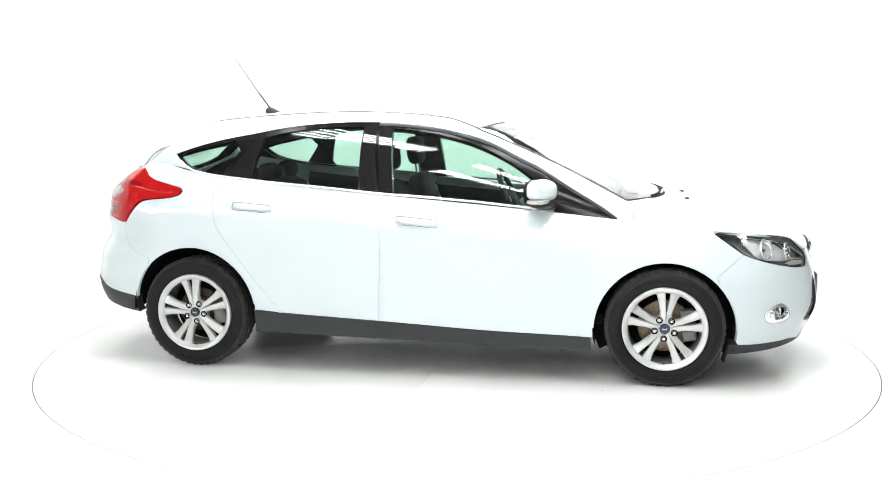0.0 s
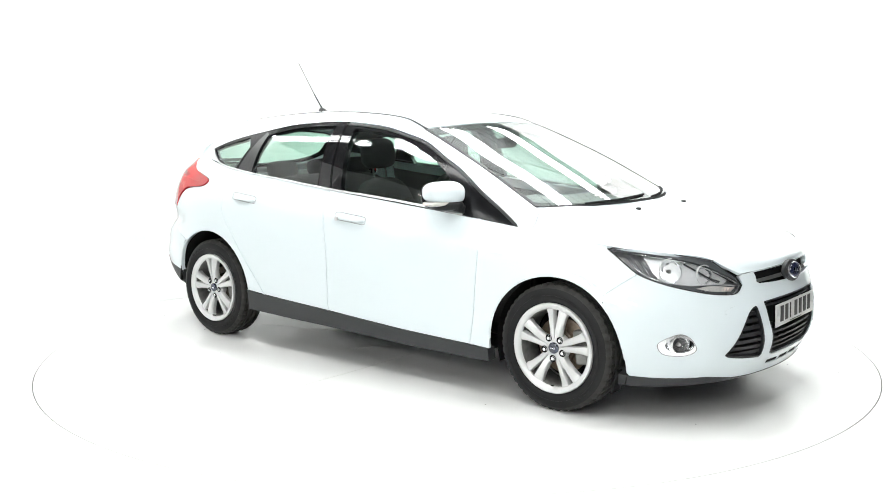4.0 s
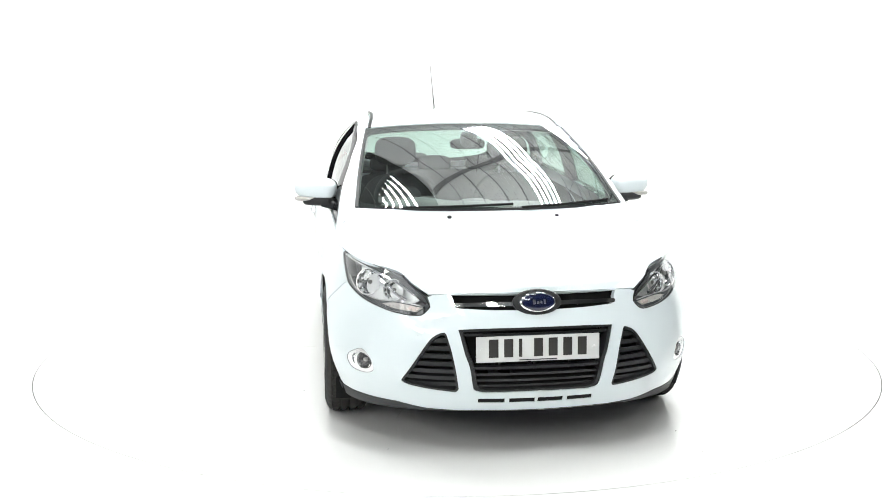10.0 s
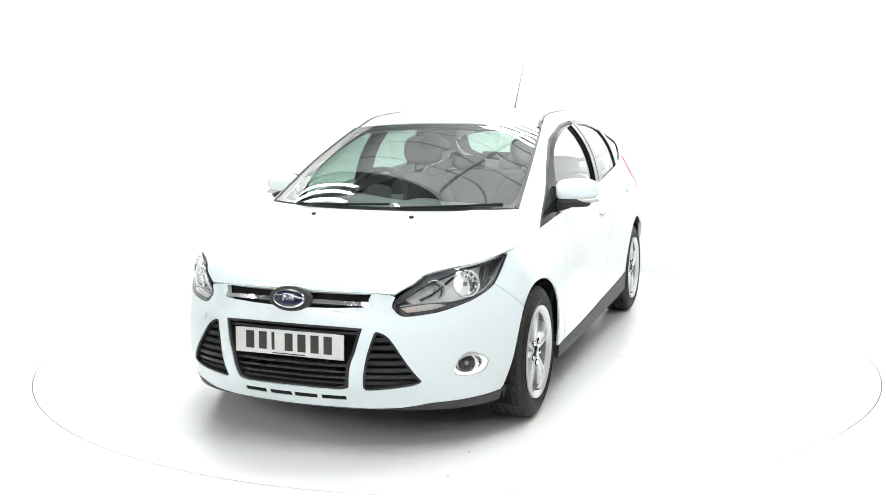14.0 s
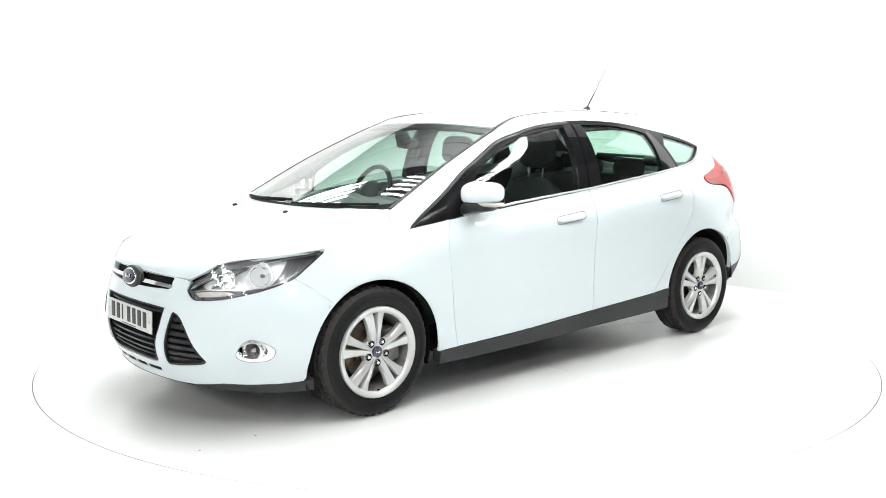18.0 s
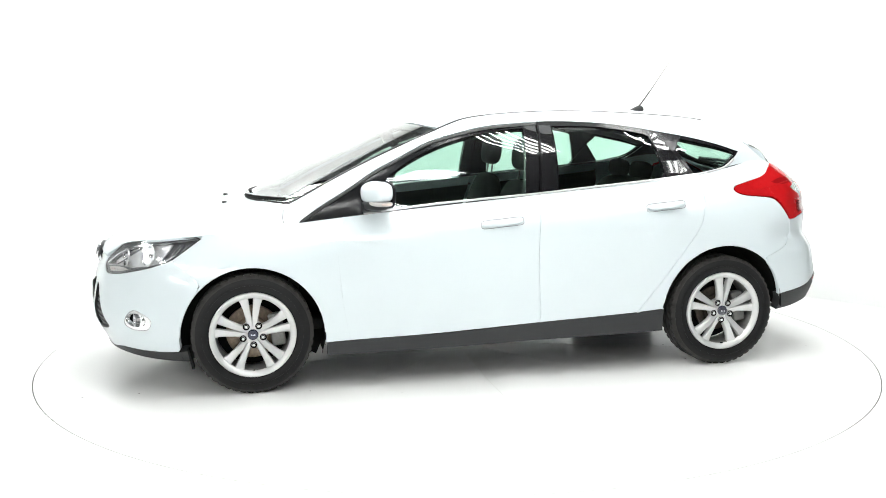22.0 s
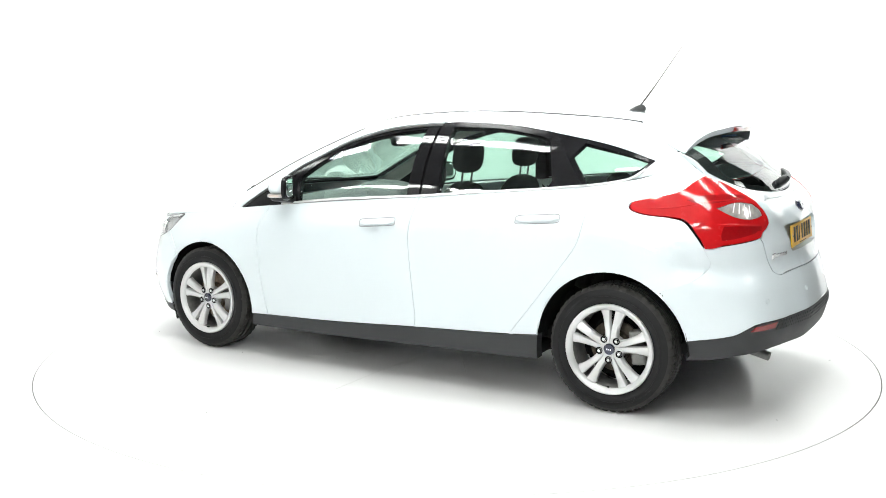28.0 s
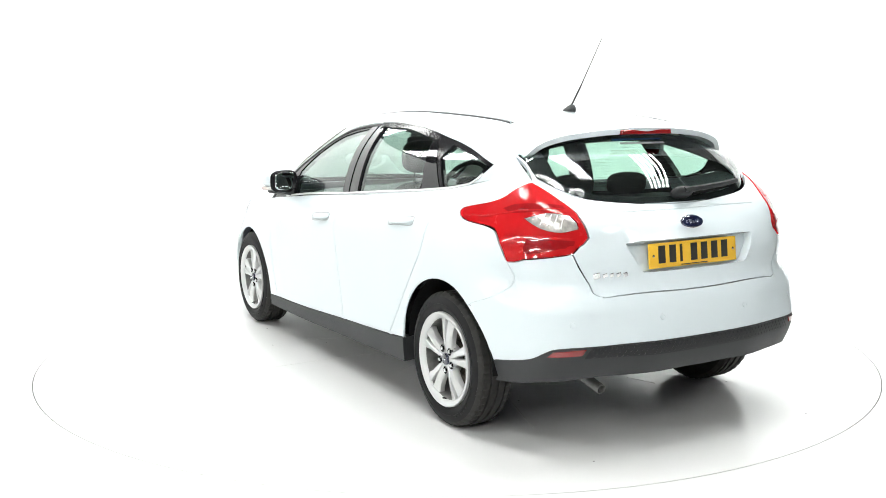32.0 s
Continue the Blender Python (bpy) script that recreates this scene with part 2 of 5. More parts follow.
# Back window: across, from the spoiler down to the tailgate's waist.
BACK_TOP = ((-1.60, 0, 1.350), (-1.595, .22, 1.346), (-1.58, .44, 1.322), (-1.553, .622, 1.262))
BACK_FOOT = ((-1.93, 0, 1.050), (-1.91, .24, 1.060), (-1.84, .48, 1.090), (-1.70, .634, 1.151))


def back_net():
    net = []
    for a, b in zip(BACK_TOP, BACK_FOOT):
        a, b = np.array(a), np.array(b)
        net.append([a + (b - a) * s + np.array((-.025 * math.sin(math.pi * s), 0, .012 * math.sin(math.pi * s))) for s in np.linspace(0, 1, 5)])
    return net


BACK = Surface(back_net(), True)

# ---- mesh helpers ----
def link_mesh(name, verts, faces, material, parent=None, label="", smooth=True):
    me = bpy.data.meshes.new(name)
    me.from_pydata([tuple(map(float, v)) for v in verts], [], [tuple(int(i) for i in f) for f in faces])
    me.materials.append(material)
    if smooth:
        me.polygons.foreach_set("use_smooth", [True] * len(me.polygons))
        me.set_sharp_from_angle(angle=radians(38))
    me.update()
    ob = new(name, me)
    if parent:
        ob.parent = parent
    if label:
        tagged(ob, label)
    return ob


def part(name, bm, material, parent=None, label="", smooth=True):
    bm.normal_update()
    me = bpy.data.meshes.new(name)
    bm.to_mesh(me)
    bm.free()
    me.materials.append(material)
    if smooth:
        me.polygons.foreach_set("use_smooth", [True] * len(me.polygons))
        me.set_sharp_from_angle(angle=radians(38))
    ob = new(name, me)
    if parent:
        ob.parent = parent
    if label:
        tagged(ob, label)
    return ob


def curve(points, n=8):
    """Points along a smooth curve through the given ones."""
    p = np.array(points, float)
    if len(p) < 3:
        return np.array([p[0] + (p[-1] - p[0]) * s for s in np.linspace(0, 1, n + 1)])
    q = np.concatenate([[2 * p[0] - p[1]], p, [2 * p[-1] - p[-2]]])
    out = []
    for i in range(len(p) - 1):
        out += [catmull(q[i], q[i + 1], q[i + 2], q[i + 3], f) for f in np.linspace(0, 1, n, endpoint=False)]
    return np.array(out + [p[-1]])


def path(*legs, n=8):
    """A closed outline from smooth legs, with corners where they meet."""
    out = []
    for leg in legs:
        c = curve(leg, n)
        out += list(c if not out or np.linalg.norm(c[0] - out[-1]) > 1e-6 else c[1:])
    if np.linalg.norm(np.array(out[0]) - np.array(out[-1])) < 1e-6:
        out.pop()
    return np.array(out)


def ring(points, n=6):
    """A closed smooth outline through the points."""
    p = np.array(points, float)
    k = len(p)
    return np.array([catmull(p[i - 1], p[i], p[(i + 1) % k], p[(i + 2) % k], f) for i in range(k) for f in np.linspace(0, 1, n, endpoint=False)])


def inset(loop, d):
    """The outline moved inwards by d metres (outwards where d is negative)."""
    p = np.array(loop, float)
    area = 0.5 * np.sum(p[:, 0] * np.roll(p[:, 1], -1) - np.roll(p[:, 0], -1) * p[:, 1])
    t = np.roll(p, -1, 0) - np.roll(p, 1, 0)
    t /= np.maximum(np.linalg.norm(t, axis=1)[:, None], 1e-9)
    return p + np.c_[-t[:, 1], t[:, 0]] * d * (1 if area > 0 else -1)


def clip(loop, point, normal):
    """The part of a flat outline on that side of a line."""
    p, out = np.array(loop, float), []
    d = (p - point) @ np.array(normal, float)
    for i in range(len(p)):
        a, b, da, db = p[i - 1], p[i], d[i - 1], d[i]
        if (da < 0) != (db < 0):
            out.append(a + (b - a) * da / (da - db))
        if db >= 0:
            out.append(b)
    return np.array(out)


def dense(loop, step):
    out = []
    for a, b in zip(loop, np.roll(loop, -1, 0)):
        k = max(1, int(np.ceil(np.linalg.norm(b - a) / step)))
        out += [a + (b - a) * i / k for i in range(k)]
    return np.array(out)


def inside(points, loop):
    hit = np.zeros(len(points), bool)
    for a, b in zip(loop, np.roll(loop, -1, 0)):
        if a[1] == b[1]:
            continue
        cross = ((a[1] > points[:, 1]) != (b[1] > points[:, 1])) & (points[:, 0] < (b[0] - a[0]) * (points[:, 1] - a[1]) / (b[1] - a[1]) + a[0])
        hit ^= cross
    return hit


from mathutils.geometry import delaunay_2d_cdt


def sheet(S, loop, holes=(), step=.035, depth=.012, off=0.0, mirrored=False, both=False):
    """Vertices and faces of a panel cut from a surface by outlines in its (u, v), with edges turned in by depth."""
    loop = np.array(loop, float)
    mid = loop.mean(0)[None]
    e = 0.02
    scale = np.array([np.linalg.norm(S(mid + [e, 0]) - S(mid - [e, 0])) / (2 * e), np.linalg.norm(S(mid + [0, e]) - S(mid - [0, e])) / (2 * e)])
    rings = [dense(np.array(r, float) * scale, step) for r in (loop, *holes)]
    verts, edges, faces = [], [], []
    for r in rings:
        k = len(verts)
        verts += [tuple(p) for p in r]
        edges += [(k + i, k + (i + 1) % len(r)) for i in range(len(r))]
        faces.append(list(range(k, k + len(r))))
    lo, hi = rings[0].min(0), rings[0].max(0)
    gx, gy = np.meshgrid(np.arange(lo[0] + step / 2, hi[0], step), np.arange(lo[1] + step / 2, hi[1], step), indexing="ij")
    grid = np.c_[gx.ravel(), gy.ravel()]
    if len(grid):
        ok = inside(grid, rings[0])
        for r in rings[1:]:
            ok &= ~inside(grid, r)
        grid = grid[ok]
    if len(grid):
        rim = np.concatenate(rings)
        far = np.array([((rim - g) ** 2).sum(1).min() > (0.45 * step) ** 2 for g in grid])
        verts += [tuple(p) for p in grid[far]]
    out = delaunay_2d_cdt([Vector(v) for v in verts], edges, [], 0, 1e-6)
    flat, tris = np.array([tuple(v) for v in out[0]]), [tuple(f) for f in out[2]]
    mids = np.array([flat[list(t)].mean(0) for t in tris])
    ok = inside(mids, rings[0])
    for r in rings[1:]:
        ok &= ~inside(mids, r)
    tris = [t for t, k in zip(tris, ok) if k]
    uv = flat / scale
    place, normal = S(uv), S.normals(uv)
    out_way = np.sign((normal * (place - np.array((place[:, 0].mean() * .6, 0, .55)))).sum(1).mean()) or 1.0
    normal = normal * out_way
    place = place + normal * off
    fixed = []
    for t in tris:
        a, b, c = place[list(t)]
        fixed.append(t if np.dot(np.cross(b - a, c - a), normal[t[0]]) > 0 else t[::-1])
    count = {}
    for t in fixed:
        for a, b in zip(t, t[1:] + t[:1]):
            count[(a, b)] = 1
    rim = [(a, b) for a, b in count if (b, a) not in count]
    pts, low = list(place), {}
    if depth:
        for a, b in rim:
            for k in (a, b):
                if k not in low:
                    low[k] = len(pts)
                    pts.append(place[k] - normal[k] * depth)
        fixed += [(b, a, low[a], low[b]) for a, b in rim]
        if both:
            inner = {}
            for t in list(fixed):
                if len(t) == 3:
                    for k in t:
                        if k not in inner:
                            inner[k] = low.get(k)
                            if inner[k] is None:
                                inner[k] = len(pts)
                                pts.append(place[k] - normal[k] * depth)
                    fixed.append(tuple(inner[k] for k in t[::-1]))
    pts = np.array(pts)
    used = sorted({k for f in fixed for k in f})
    where = {k: i for i, k in enumerate(used)}
    pts, fixed = pts[used], [tuple(where[k] for k in f) for f in fixed]
    if mirrored:
        pts = pts * np.array([1, -1, 1])
        fixed = [f[::-1] for f in fixed]
    return pts, fixed


def panel(name, S, loop, material, parent, label="", mirrored=False, holes=(), **how):
    return link_mesh(name, *sheet(S, loop, holes, mirrored=mirrored, **how), material, parent, label)


def joined(*pieces):
    pts, faces, k = [], [], 0
    for p, f in pieces:
        pts += list(p)
        faces += [tuple(i + k for i in g) for g in f]
        k += len(p)
    return pts, faces


def band(points, normals, width, thick, lift=0.0, taper=False):
    """A flat bar swept along points that lie on a surface with those normals."""
    p, n = np.array(points, float), np.array(normals, float)
    t = np.gradient(p, axis=0)
    t /= np.maximum(np.linalg.norm(t, axis=1)[:, None], 1e-9)
    s = np.cross(t, n)
    s /= np.maximum(np.linalg.norm(s, axis=1)[:, None], 1e-9)
    verts, faces = [], []
    prof = ((-.5, 0), (-.5, .6), (-.3, 1), (.3, 1), (.5, .6), (.5, 0))
    k = len(prof)
    for i in range(len(p)):
        w = width * (1 - .8 * abs(2 * i / (len(p) - 1) - 1) ** 6) if taper else width
        verts += [p[i] + s[i] * a * w + n[i] * (b * thick + lift) for a, b in prof]
    for i in range(len(p) - 1):
        faces += [(i * k + j, i * k + (j + 1) % k, (i + 1) * k + (j + 1) % k, (i + 1) * k + j) for j in range(k)]
    faces += [tuple(range(k))[::-1], tuple((len(p) - 1) * k + j for j in range(k))]
    return verts, faces


def flipped(piece):
    return [(p[0], -p[1], p[2]) for p in piece[0]], [tuple(f)[::-1] for f in piece[1]]


def out_normals(S, uv):
    n, p = S.normals(uv), S(uv)
    return n * (np.sign((n * (p - np.array((p[:, 0].mean() * .6, 0, .55)))).sum(1).mean()) or 1.0)


def lathe(profile, segments=48, mod=None):
    """A ring of (y, r) points turned about the y axis; the profile is closed unless it ends on the axis."""
    verts, faces = [], []
    k = len(profile)
    for i in range(segments):
        a = 2 * math.pi * i / segments
        for j, (y, r) in enumerate(profile):
            r2 = r + (mod(i, j) if mod else 0)
            verts.append((r2 * math.cos(a), y, r2 * math.sin(a)))
    for i in range(segments):
        i2 = (i + 1) % segments
        faces += [(i * k + j, i2 * k + j, i2 * k + j + 1, i * k + j + 1) for j in range(k - 1)]
    return verts, faces


def placed(piece, m):
    return [tuple(m @ Vector(p)) for p in piece[0]], piece[1]


def block(sx, sy, sz, r=.01, segments=3):
    """A box with rounded edges, as vertices and faces."""
    bm = bmesh.new()
    bmesh.ops.create_cube(bm, size=1)
    bmesh.ops.scale(bm, vec=(sx, sy, sz), verts=bm.verts)
    if r:
        bmesh.ops.bevel(bm, geom=bm.edges[:], offset=r, segments=segments, profile=.6, affect="EDGES")
    v, f = [tuple(x.co) for x in bm.verts], []
    for i, x in enumerate(bm.verts):
        x.index = i
    f = [tuple(x.index for x in p.verts) for p in bm.faces]
    bm.free()
    return v, f


def rod(a, b, r0, r1=None, n=10):
    """A tapered round bar between two points."""
    a, b = Vector(a), Vector(b)
    r1 = r0 if r1 is None else r1
    m = (b - a).to_track_quat("Z", "Y").to_matrix()
    verts = [tuple(c + m @ Vector((r * math.cos(2 * math.pi * i / n), r * math.sin(2 * math.pi * i / n), 0))) for c, r in ((a, r0), (b, r1)) for i in range(n)]
    faces = [(i, (i + 1) % n, n + (i + 1) % n, n + i) for i in range(n)] + [tuple(range(n))[::-1], tuple(range(n, 2 * n))]
    return verts, faces


def tube(points, r, n=8):
    p = [Vector(q) for q in points]
    verts, faces = [], []
    for i, c in enumerate(p):
        t = (p[min(i + 1, len(p) - 1)] - p[max(i - 1, 0)]).normalized()
        m = t.to_track_quat("Z", "Y").to_matrix()
        verts += [tuple(c + m @ Vector((r * math.cos(2 * math.pi * k / n), r * math.sin(2 * math.pi * k / n), 0))) for k in range(n)]
    for i in range(len(p) - 1):
        faces += [(i * n + k, i * n + (k + 1) % n, (i + 1) * n + (k + 1) % n, (i + 1) * n + k) for k in range(n)]
    faces += [tuple(range(n))[::-1], tuple((len(p) - 1) * n + k for k in range(n))]
    return verts, faces


def pillow(sx, sy, sz, power=3.0, n=16):
    """A soft closed form, between a ball and a box, as vertices and faces."""
    verts, faces = [], []
    for i in range(n + 1):
        a = -math.pi / 2 + math.pi * i / n
        for j in range(2 * n):
            b = math.pi * j / n
            c = lambda x: math.copysign(abs(x) ** (2 / power), x)
            verts.append((sx / 2 * c(math.cos(a)) * c(math.cos(b)), sy / 2 * c(math.cos(a)) * c(math.sin(b)), sz / 2 * c(math.sin(a))))
    for i in range(n):
        faces += [(i * 2 * n + j, i * 2 * n + (j + 1) % (2 * n), (i + 1) * 2 * n + (j + 1) % (2 * n), (i + 1) * 2 * n + j) for j in range(2 * n)]
    return verts, faces


def oval(ry, rz, thick, n=40, bulge=0.3):
    """An oval badge facing +x, as vertices and faces."""
    verts, faces = [], []
    steps = ((0, 1), (thick * .7, 1), (thick, .93), (thick * (1 + bulge * .5), .5), (thick * (1 + bulge), .05))
    for x, s in steps:
        verts += [(x, ry * s * math.cos(2 * math.pi * i / n), rz * s * math.sin(2 * math.pi * i / n)) for i in range(n)]
    for k in range(len(steps) - 1):
        faces += [(k * n + i, k * n + (i + 1) % n, (k + 1) * n + (i + 1) % n, (k + 1) * n + i) for i in range(n)]
    faces.append(tuple((len(steps) - 1) * n + i for i in range(n)))
    return verts, faces

# ---- the car ----
car = tagged(new("car"), "white five-door hatchback car parked on a turntable", "car")


def side_uv(pts, S=BELT, span=(2.6, 13.0, 0, 4)):
    pts = np.array(pts, float)
    return S.near(np.c_[pts[:, 0], np.zeros(len(pts)), pts[:, 1]], (1, 0, 1), span)


def upper_uv(pts):
    return side_uv(pts, SIDE, (0, 9, 0, 5))


def solid_uv(pts, span=(0, 15, 0, 4), S=BELT):
    return S.near(pts, (1, 1, 1), span)


def front_uv(pts, span=(0, 4.3, 0, 4)):
    pts = np.array(pts, float)
    return BELT.near(np.c_[np.zeros(len(pts)), pts], (0, 1, 1), span)


def rear_uv(pts, span=(11.2, 15, 0, 4)):
    return front_uv(pts, span)


def whole(half, axis=0.0):
    """A half outline that starts and ends on the middle line, closed by its mirror image."""
    half = np.array(half, float)
    other = half[::-1].copy()
    other[:, 0] = 2 * axis - other[:, 0]
    return np.concatenate([half, other[1:-1]])


def mirror_uv(loop, axis=0.0):
    loop = np.array(loop, float)[::-1].copy()
    loop[:, 0] = 2 * axis - loop[:, 0]
    return loop


waist_line = BELT(np.c_[np.linspace(2.5, 12.5, 300), np.full(300, 4.0)])


def waist(x):
    return float(np.interp(-x, -waist_line[:, 0], waist_line[:, 2]))


def arc(cx, cz, r, a0, a1, n=14):
    return [(cx + r * math.cos(radians(a)), cz + r * math.sin(radians(a))) for a in np.linspace(a0, a1, n)]


F_ARCH, R_ARCH = (1.325, .298, .375), (-1.327, .322, .378)
DOOR_FRONT = [(.828, .911), (.862, .842), (.881, .765), (.876, .642), (.853, .425), (.822, .262)]
DOOR_SPLIT = [(-.230, 1.006), (-.211, .856), (-.206, .705), (-.219, .46), (-.226, .367), (-.220, .306)]
DOOR_REAR = [(-1.150, 1.094), (-1.182, 1.033), (-1.192, .974), (-1.182, .899), (-1.155, .809), (-1.07, .688), (-.954, .535), (-.793, .334)]
SILL_TOP = [(.940, .255), (.822, .260), (.35, .273), (-.22, .304), (-.566, .321), (-.793, .332), (-.955, .346)]
LAMP_LOW = [(1.572, .776, .816), (1.654, .775, .757), (1.721, .767, .709), (1.775, .750, .687), (1.849, .717, .663), (1.924, .671, .644), (2.003, .596, .623),
            (2.066, .504, .613), (2.085, .465, .622), (2.092, .437, .652)]
LAMP_IN = [(2.092, .437, .652), (2.072, .458, .690), (2.034, .506, .728), (1.99, .544, .768)]
TAIL_TOP = [(-1.392, .808, 1.010), (-1.41, .800, 1.030), (-1.50, .771, 1.050), (-1.615, .722, 1.077), (-1.66, .685, 1.113), (-1.700, .637, 1.146)]
TAIL_IN = [(-1.700, .637, 1.146), (-1.789, .601, 1.08), (-1.875, .56, 1.013), (-1.929, .542, .962), (-1.954, .540, .933)]
TAIL_END = [(-1.954, .540, .933), (-1.956, .563, .909), (-1.952, .612, .865)]
TAIL_LOW = [(-1.952, .612, .865), (-1.877, .707, .848), (-1.756, .794, .830)]
TAIL_FRONT = [(-1.756, .794, .830), (-1.72, .786, .882), (-1.665, .779, .942), (-1.605, .789, .961), (-1.48, .815, .974), (-1.415, .820, .990), (-1.392, .808, 1.010)]
GATE_SIDE = [(-1.952, .612, .865), (-2.002, .583, .779), (-2.038, .540, .718), (-2.052, .505, .702)]
GATE_LOW = [(-2.052, .505, .702), (-2.092, .145, .699), (-2.096, 0, .698)]
QUARTER_LINE = [(-1.756, .794, .830), (-1.777, .808, .768), (-1.765, .826, .724), (-1.705, .856, .673), (-1.585, .882, .627)]
BLACK_LINE = [(-1.702, .859, .390), (-1.90, .812, .425), (-1.972, .773, .464), (-2.014, .732, .486), (-2.083, .598, .497), (-2.135, .179, .498), (-2.138, 0, .498)]


def xz(pts):
    return [(p[0], p[2]) for p in pts]


def side_parts(m):
    """The panels of one side; m: the right-hand side, mirrored."""
    how = dict(mirrored=m)
    a0 = math.degrees(math.atan2(.594 - F_ARCH[1], 1.585 - F_ARCH[0]))
    # front wing
    top = [(x, waist(x) + .004) for x in (.828, .95, 1.074, 1.25, 1.40, 1.565)]
    loop = path(top, xz(LAMP_LOW[:3]), [(1.715, .702), (1.65, .652), (1.585, .597)], arc(*F_ARCH, a0, 186), [(.940, .256), (.822, .262)], DOOR_FRONT[::-1])
    panel("front_wing", BELT, side_uv(inset(loop, .0022)), PAINT, car, **how)
    # doors
    door_f = path([(x, waist(x) + .003) for x in (.828, .60, .34, .06, -.230)], DOOR_SPLIT, [(-.22, .306), (.35, .275), (.822, .262)], DOOR_FRONT[::-1])
    door_r = path([(x, waist(x) + .003) for x in (-.230, -.50, -.80, -1.0, -1.150)], DOOR_REAR, [(-.793, .334), (-.566, .322), (-.22, .306)], DOOR_SPLIT[::-1])
    out = []
    for name, loop in (("front_door", door_f), ("rear_door", door_r)):
        door = panel(name, BELT, side_uv(inset(loop, .0022)), PAINT, car, **how)
        panel("door_card", BELT, side_uv(inset(loop, .02)), SHELF, door, "dark grey inner door card", step=.09, off=-.075, depth=0, **how)
        out.append(door)
    # rear wing
    b1 = math.degrees(math.atan2(.627 - R_ARCH[1], -1.585 - R_ARCH[0]))
    loop = path([(x, waist(x) + .004) for x in (-1.70, -1.55, -1.40, -1.25, -1.150)], DOOR_REAR, [(-.793, .334), (-.955, .347)], arc(*R_ARCH, 3.5, b1),
                xz(QUARTER_LINE[::-1]), xz(TAIL_FRONT), xz(TAIL_TOP))
    panel("rear_wing", BELT, side_uv(inset(loop, .0022)), PAINT, car, **how)
    # sill
    loop = path(SILL_TOP, [(-.955, .346), (-.950, .280), (-.952, .222)], [(-.952, .222), (-.22, .205), (.45, .190), (.945, .186)], [(.945, .186), (.940, .255)])
    panel("side_skirt", BELT, side_uv(inset(loop, .001)), SILL, car, "dark grey textured plastic side skirt", off=.004, depth=.06, **how)
    # light strips behind the shut lines
    for pts in (DOOR_FRONT, DOOR_SPLIT, DOOR_REAR, [(1.714, .700), (1.65, .650), (1.587, .5955), (1.573, .5825)], xz(QUARTER_LINE) + [(-1.572, .612)]):
        uv = side_uv(curve(pts, 5))
        piece = band(BELT(uv), out_normals(BELT, uv), .03, .003, -.0075)
        link_mesh("door_jamb", *(flipped(piece) if m else piece), PAINT, car)
    # window opening
    dlo_top = [(1.094, .878), (.97, .963), (.817, 1.054), (.666, 1.147), (.543, 1.207), (.359, 1.295), (.203, 1.340), (.047, 1.374), (-.109, 1.391), (-.265, 1.400), (-.42, 1.402),
               (-.575, 1.395), (-.729, 1.383), (-.881, 1.361), (-.966, 1.345), (-1.185, 1.305), (-1.335, 1.268), (-1.480, 1.221)]
    dlo_end = [(-1.480, 1.221), (-1.435, 1.178), (-1.387, 1.143), (-1.324, 1.118), (-1.23, 1.104)]
    dlo_low = [(-1.23, 1.104), (-1.154, 1.095), (-.866, 1.067), (-.563, 1.043), (-.231, 1.013), (.042, .994), (.347, .970), (.624, .940), (.842, .911), (1.094, .878)]
    dlo = path(dlo_top, dlo_end, dlo_low)
    body = np.concatenate([upper_uv(curve(dlo_top, 4)), upper_uv(curve(dlo_end, 4))[1:], [(u, 0.0) for u in np.linspace(6.10, 9, 14)], [(9, 2.5)],
                           [(u, 5.0) for u in np.linspace(9, 0, 46)], [(0, v) for v in np.linspace(4.5, .3, 8)]])
    frame_part = panel("roof_pillar", SIDE, body, PAINT, car, step=.03, **how)
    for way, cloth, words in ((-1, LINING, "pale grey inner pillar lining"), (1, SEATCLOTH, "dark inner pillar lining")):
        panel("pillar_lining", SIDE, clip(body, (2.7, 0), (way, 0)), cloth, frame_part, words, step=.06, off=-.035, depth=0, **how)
    split_b, split_c = ((-.2485, 1.20), (.9957, .0925)), ((-1.058, 1.22), (.8057, .5923))
    flip = lambda n: (-n[0], -n[1])
    fields = {"front": clip(dlo, *split_b), "rear": clip(clip(dlo, split_b[0], flip(split_b[1])), *split_c), "side": clip(dlo, split_c[0], flip(split_c[1]))}
    glass_f = path([(.612, .951), (.622, 1.094)], [(.622, 1.094), (.508, 1.178), (.356, 1.256), (.201, 1.310), (.046, 1.343), (-.109, 1.364), (-.183, 1.370)], [(-.183, 1.370), (-.146, 1.008)],
                   [(-.146, 1.008), (.20, .984), (.45, .962), (.612, .947)])
    glass_r = path([(-.350, 1.375), (-.573, 1.371), (-.726, 1.355), (-.877, 1.328), (-.922, 1.312)], [(-.922, 1.312), (-.968, 1.175), (-.981, 1.080)], [(-.981, 1.080), (-.345, 1.026)], [(-.345, 1.026), (-.350, 1.375)])
    glass_q = path([(-1.01, 1.321), (-1.181, 1.284), (-1.332, 1.25), (-1.454, 1.213)], [(-1.454, 1.213), (-1.40, 1.168), (-1.36, 1.147), (-1.309, 1.130), (-1.20, 1.106), (-1.164, 1.102)], [(-1.164, 1.102), (-1.01, 1.321)])
    owners = {"front": out[0], "rear": out[1], "side": frame_part}
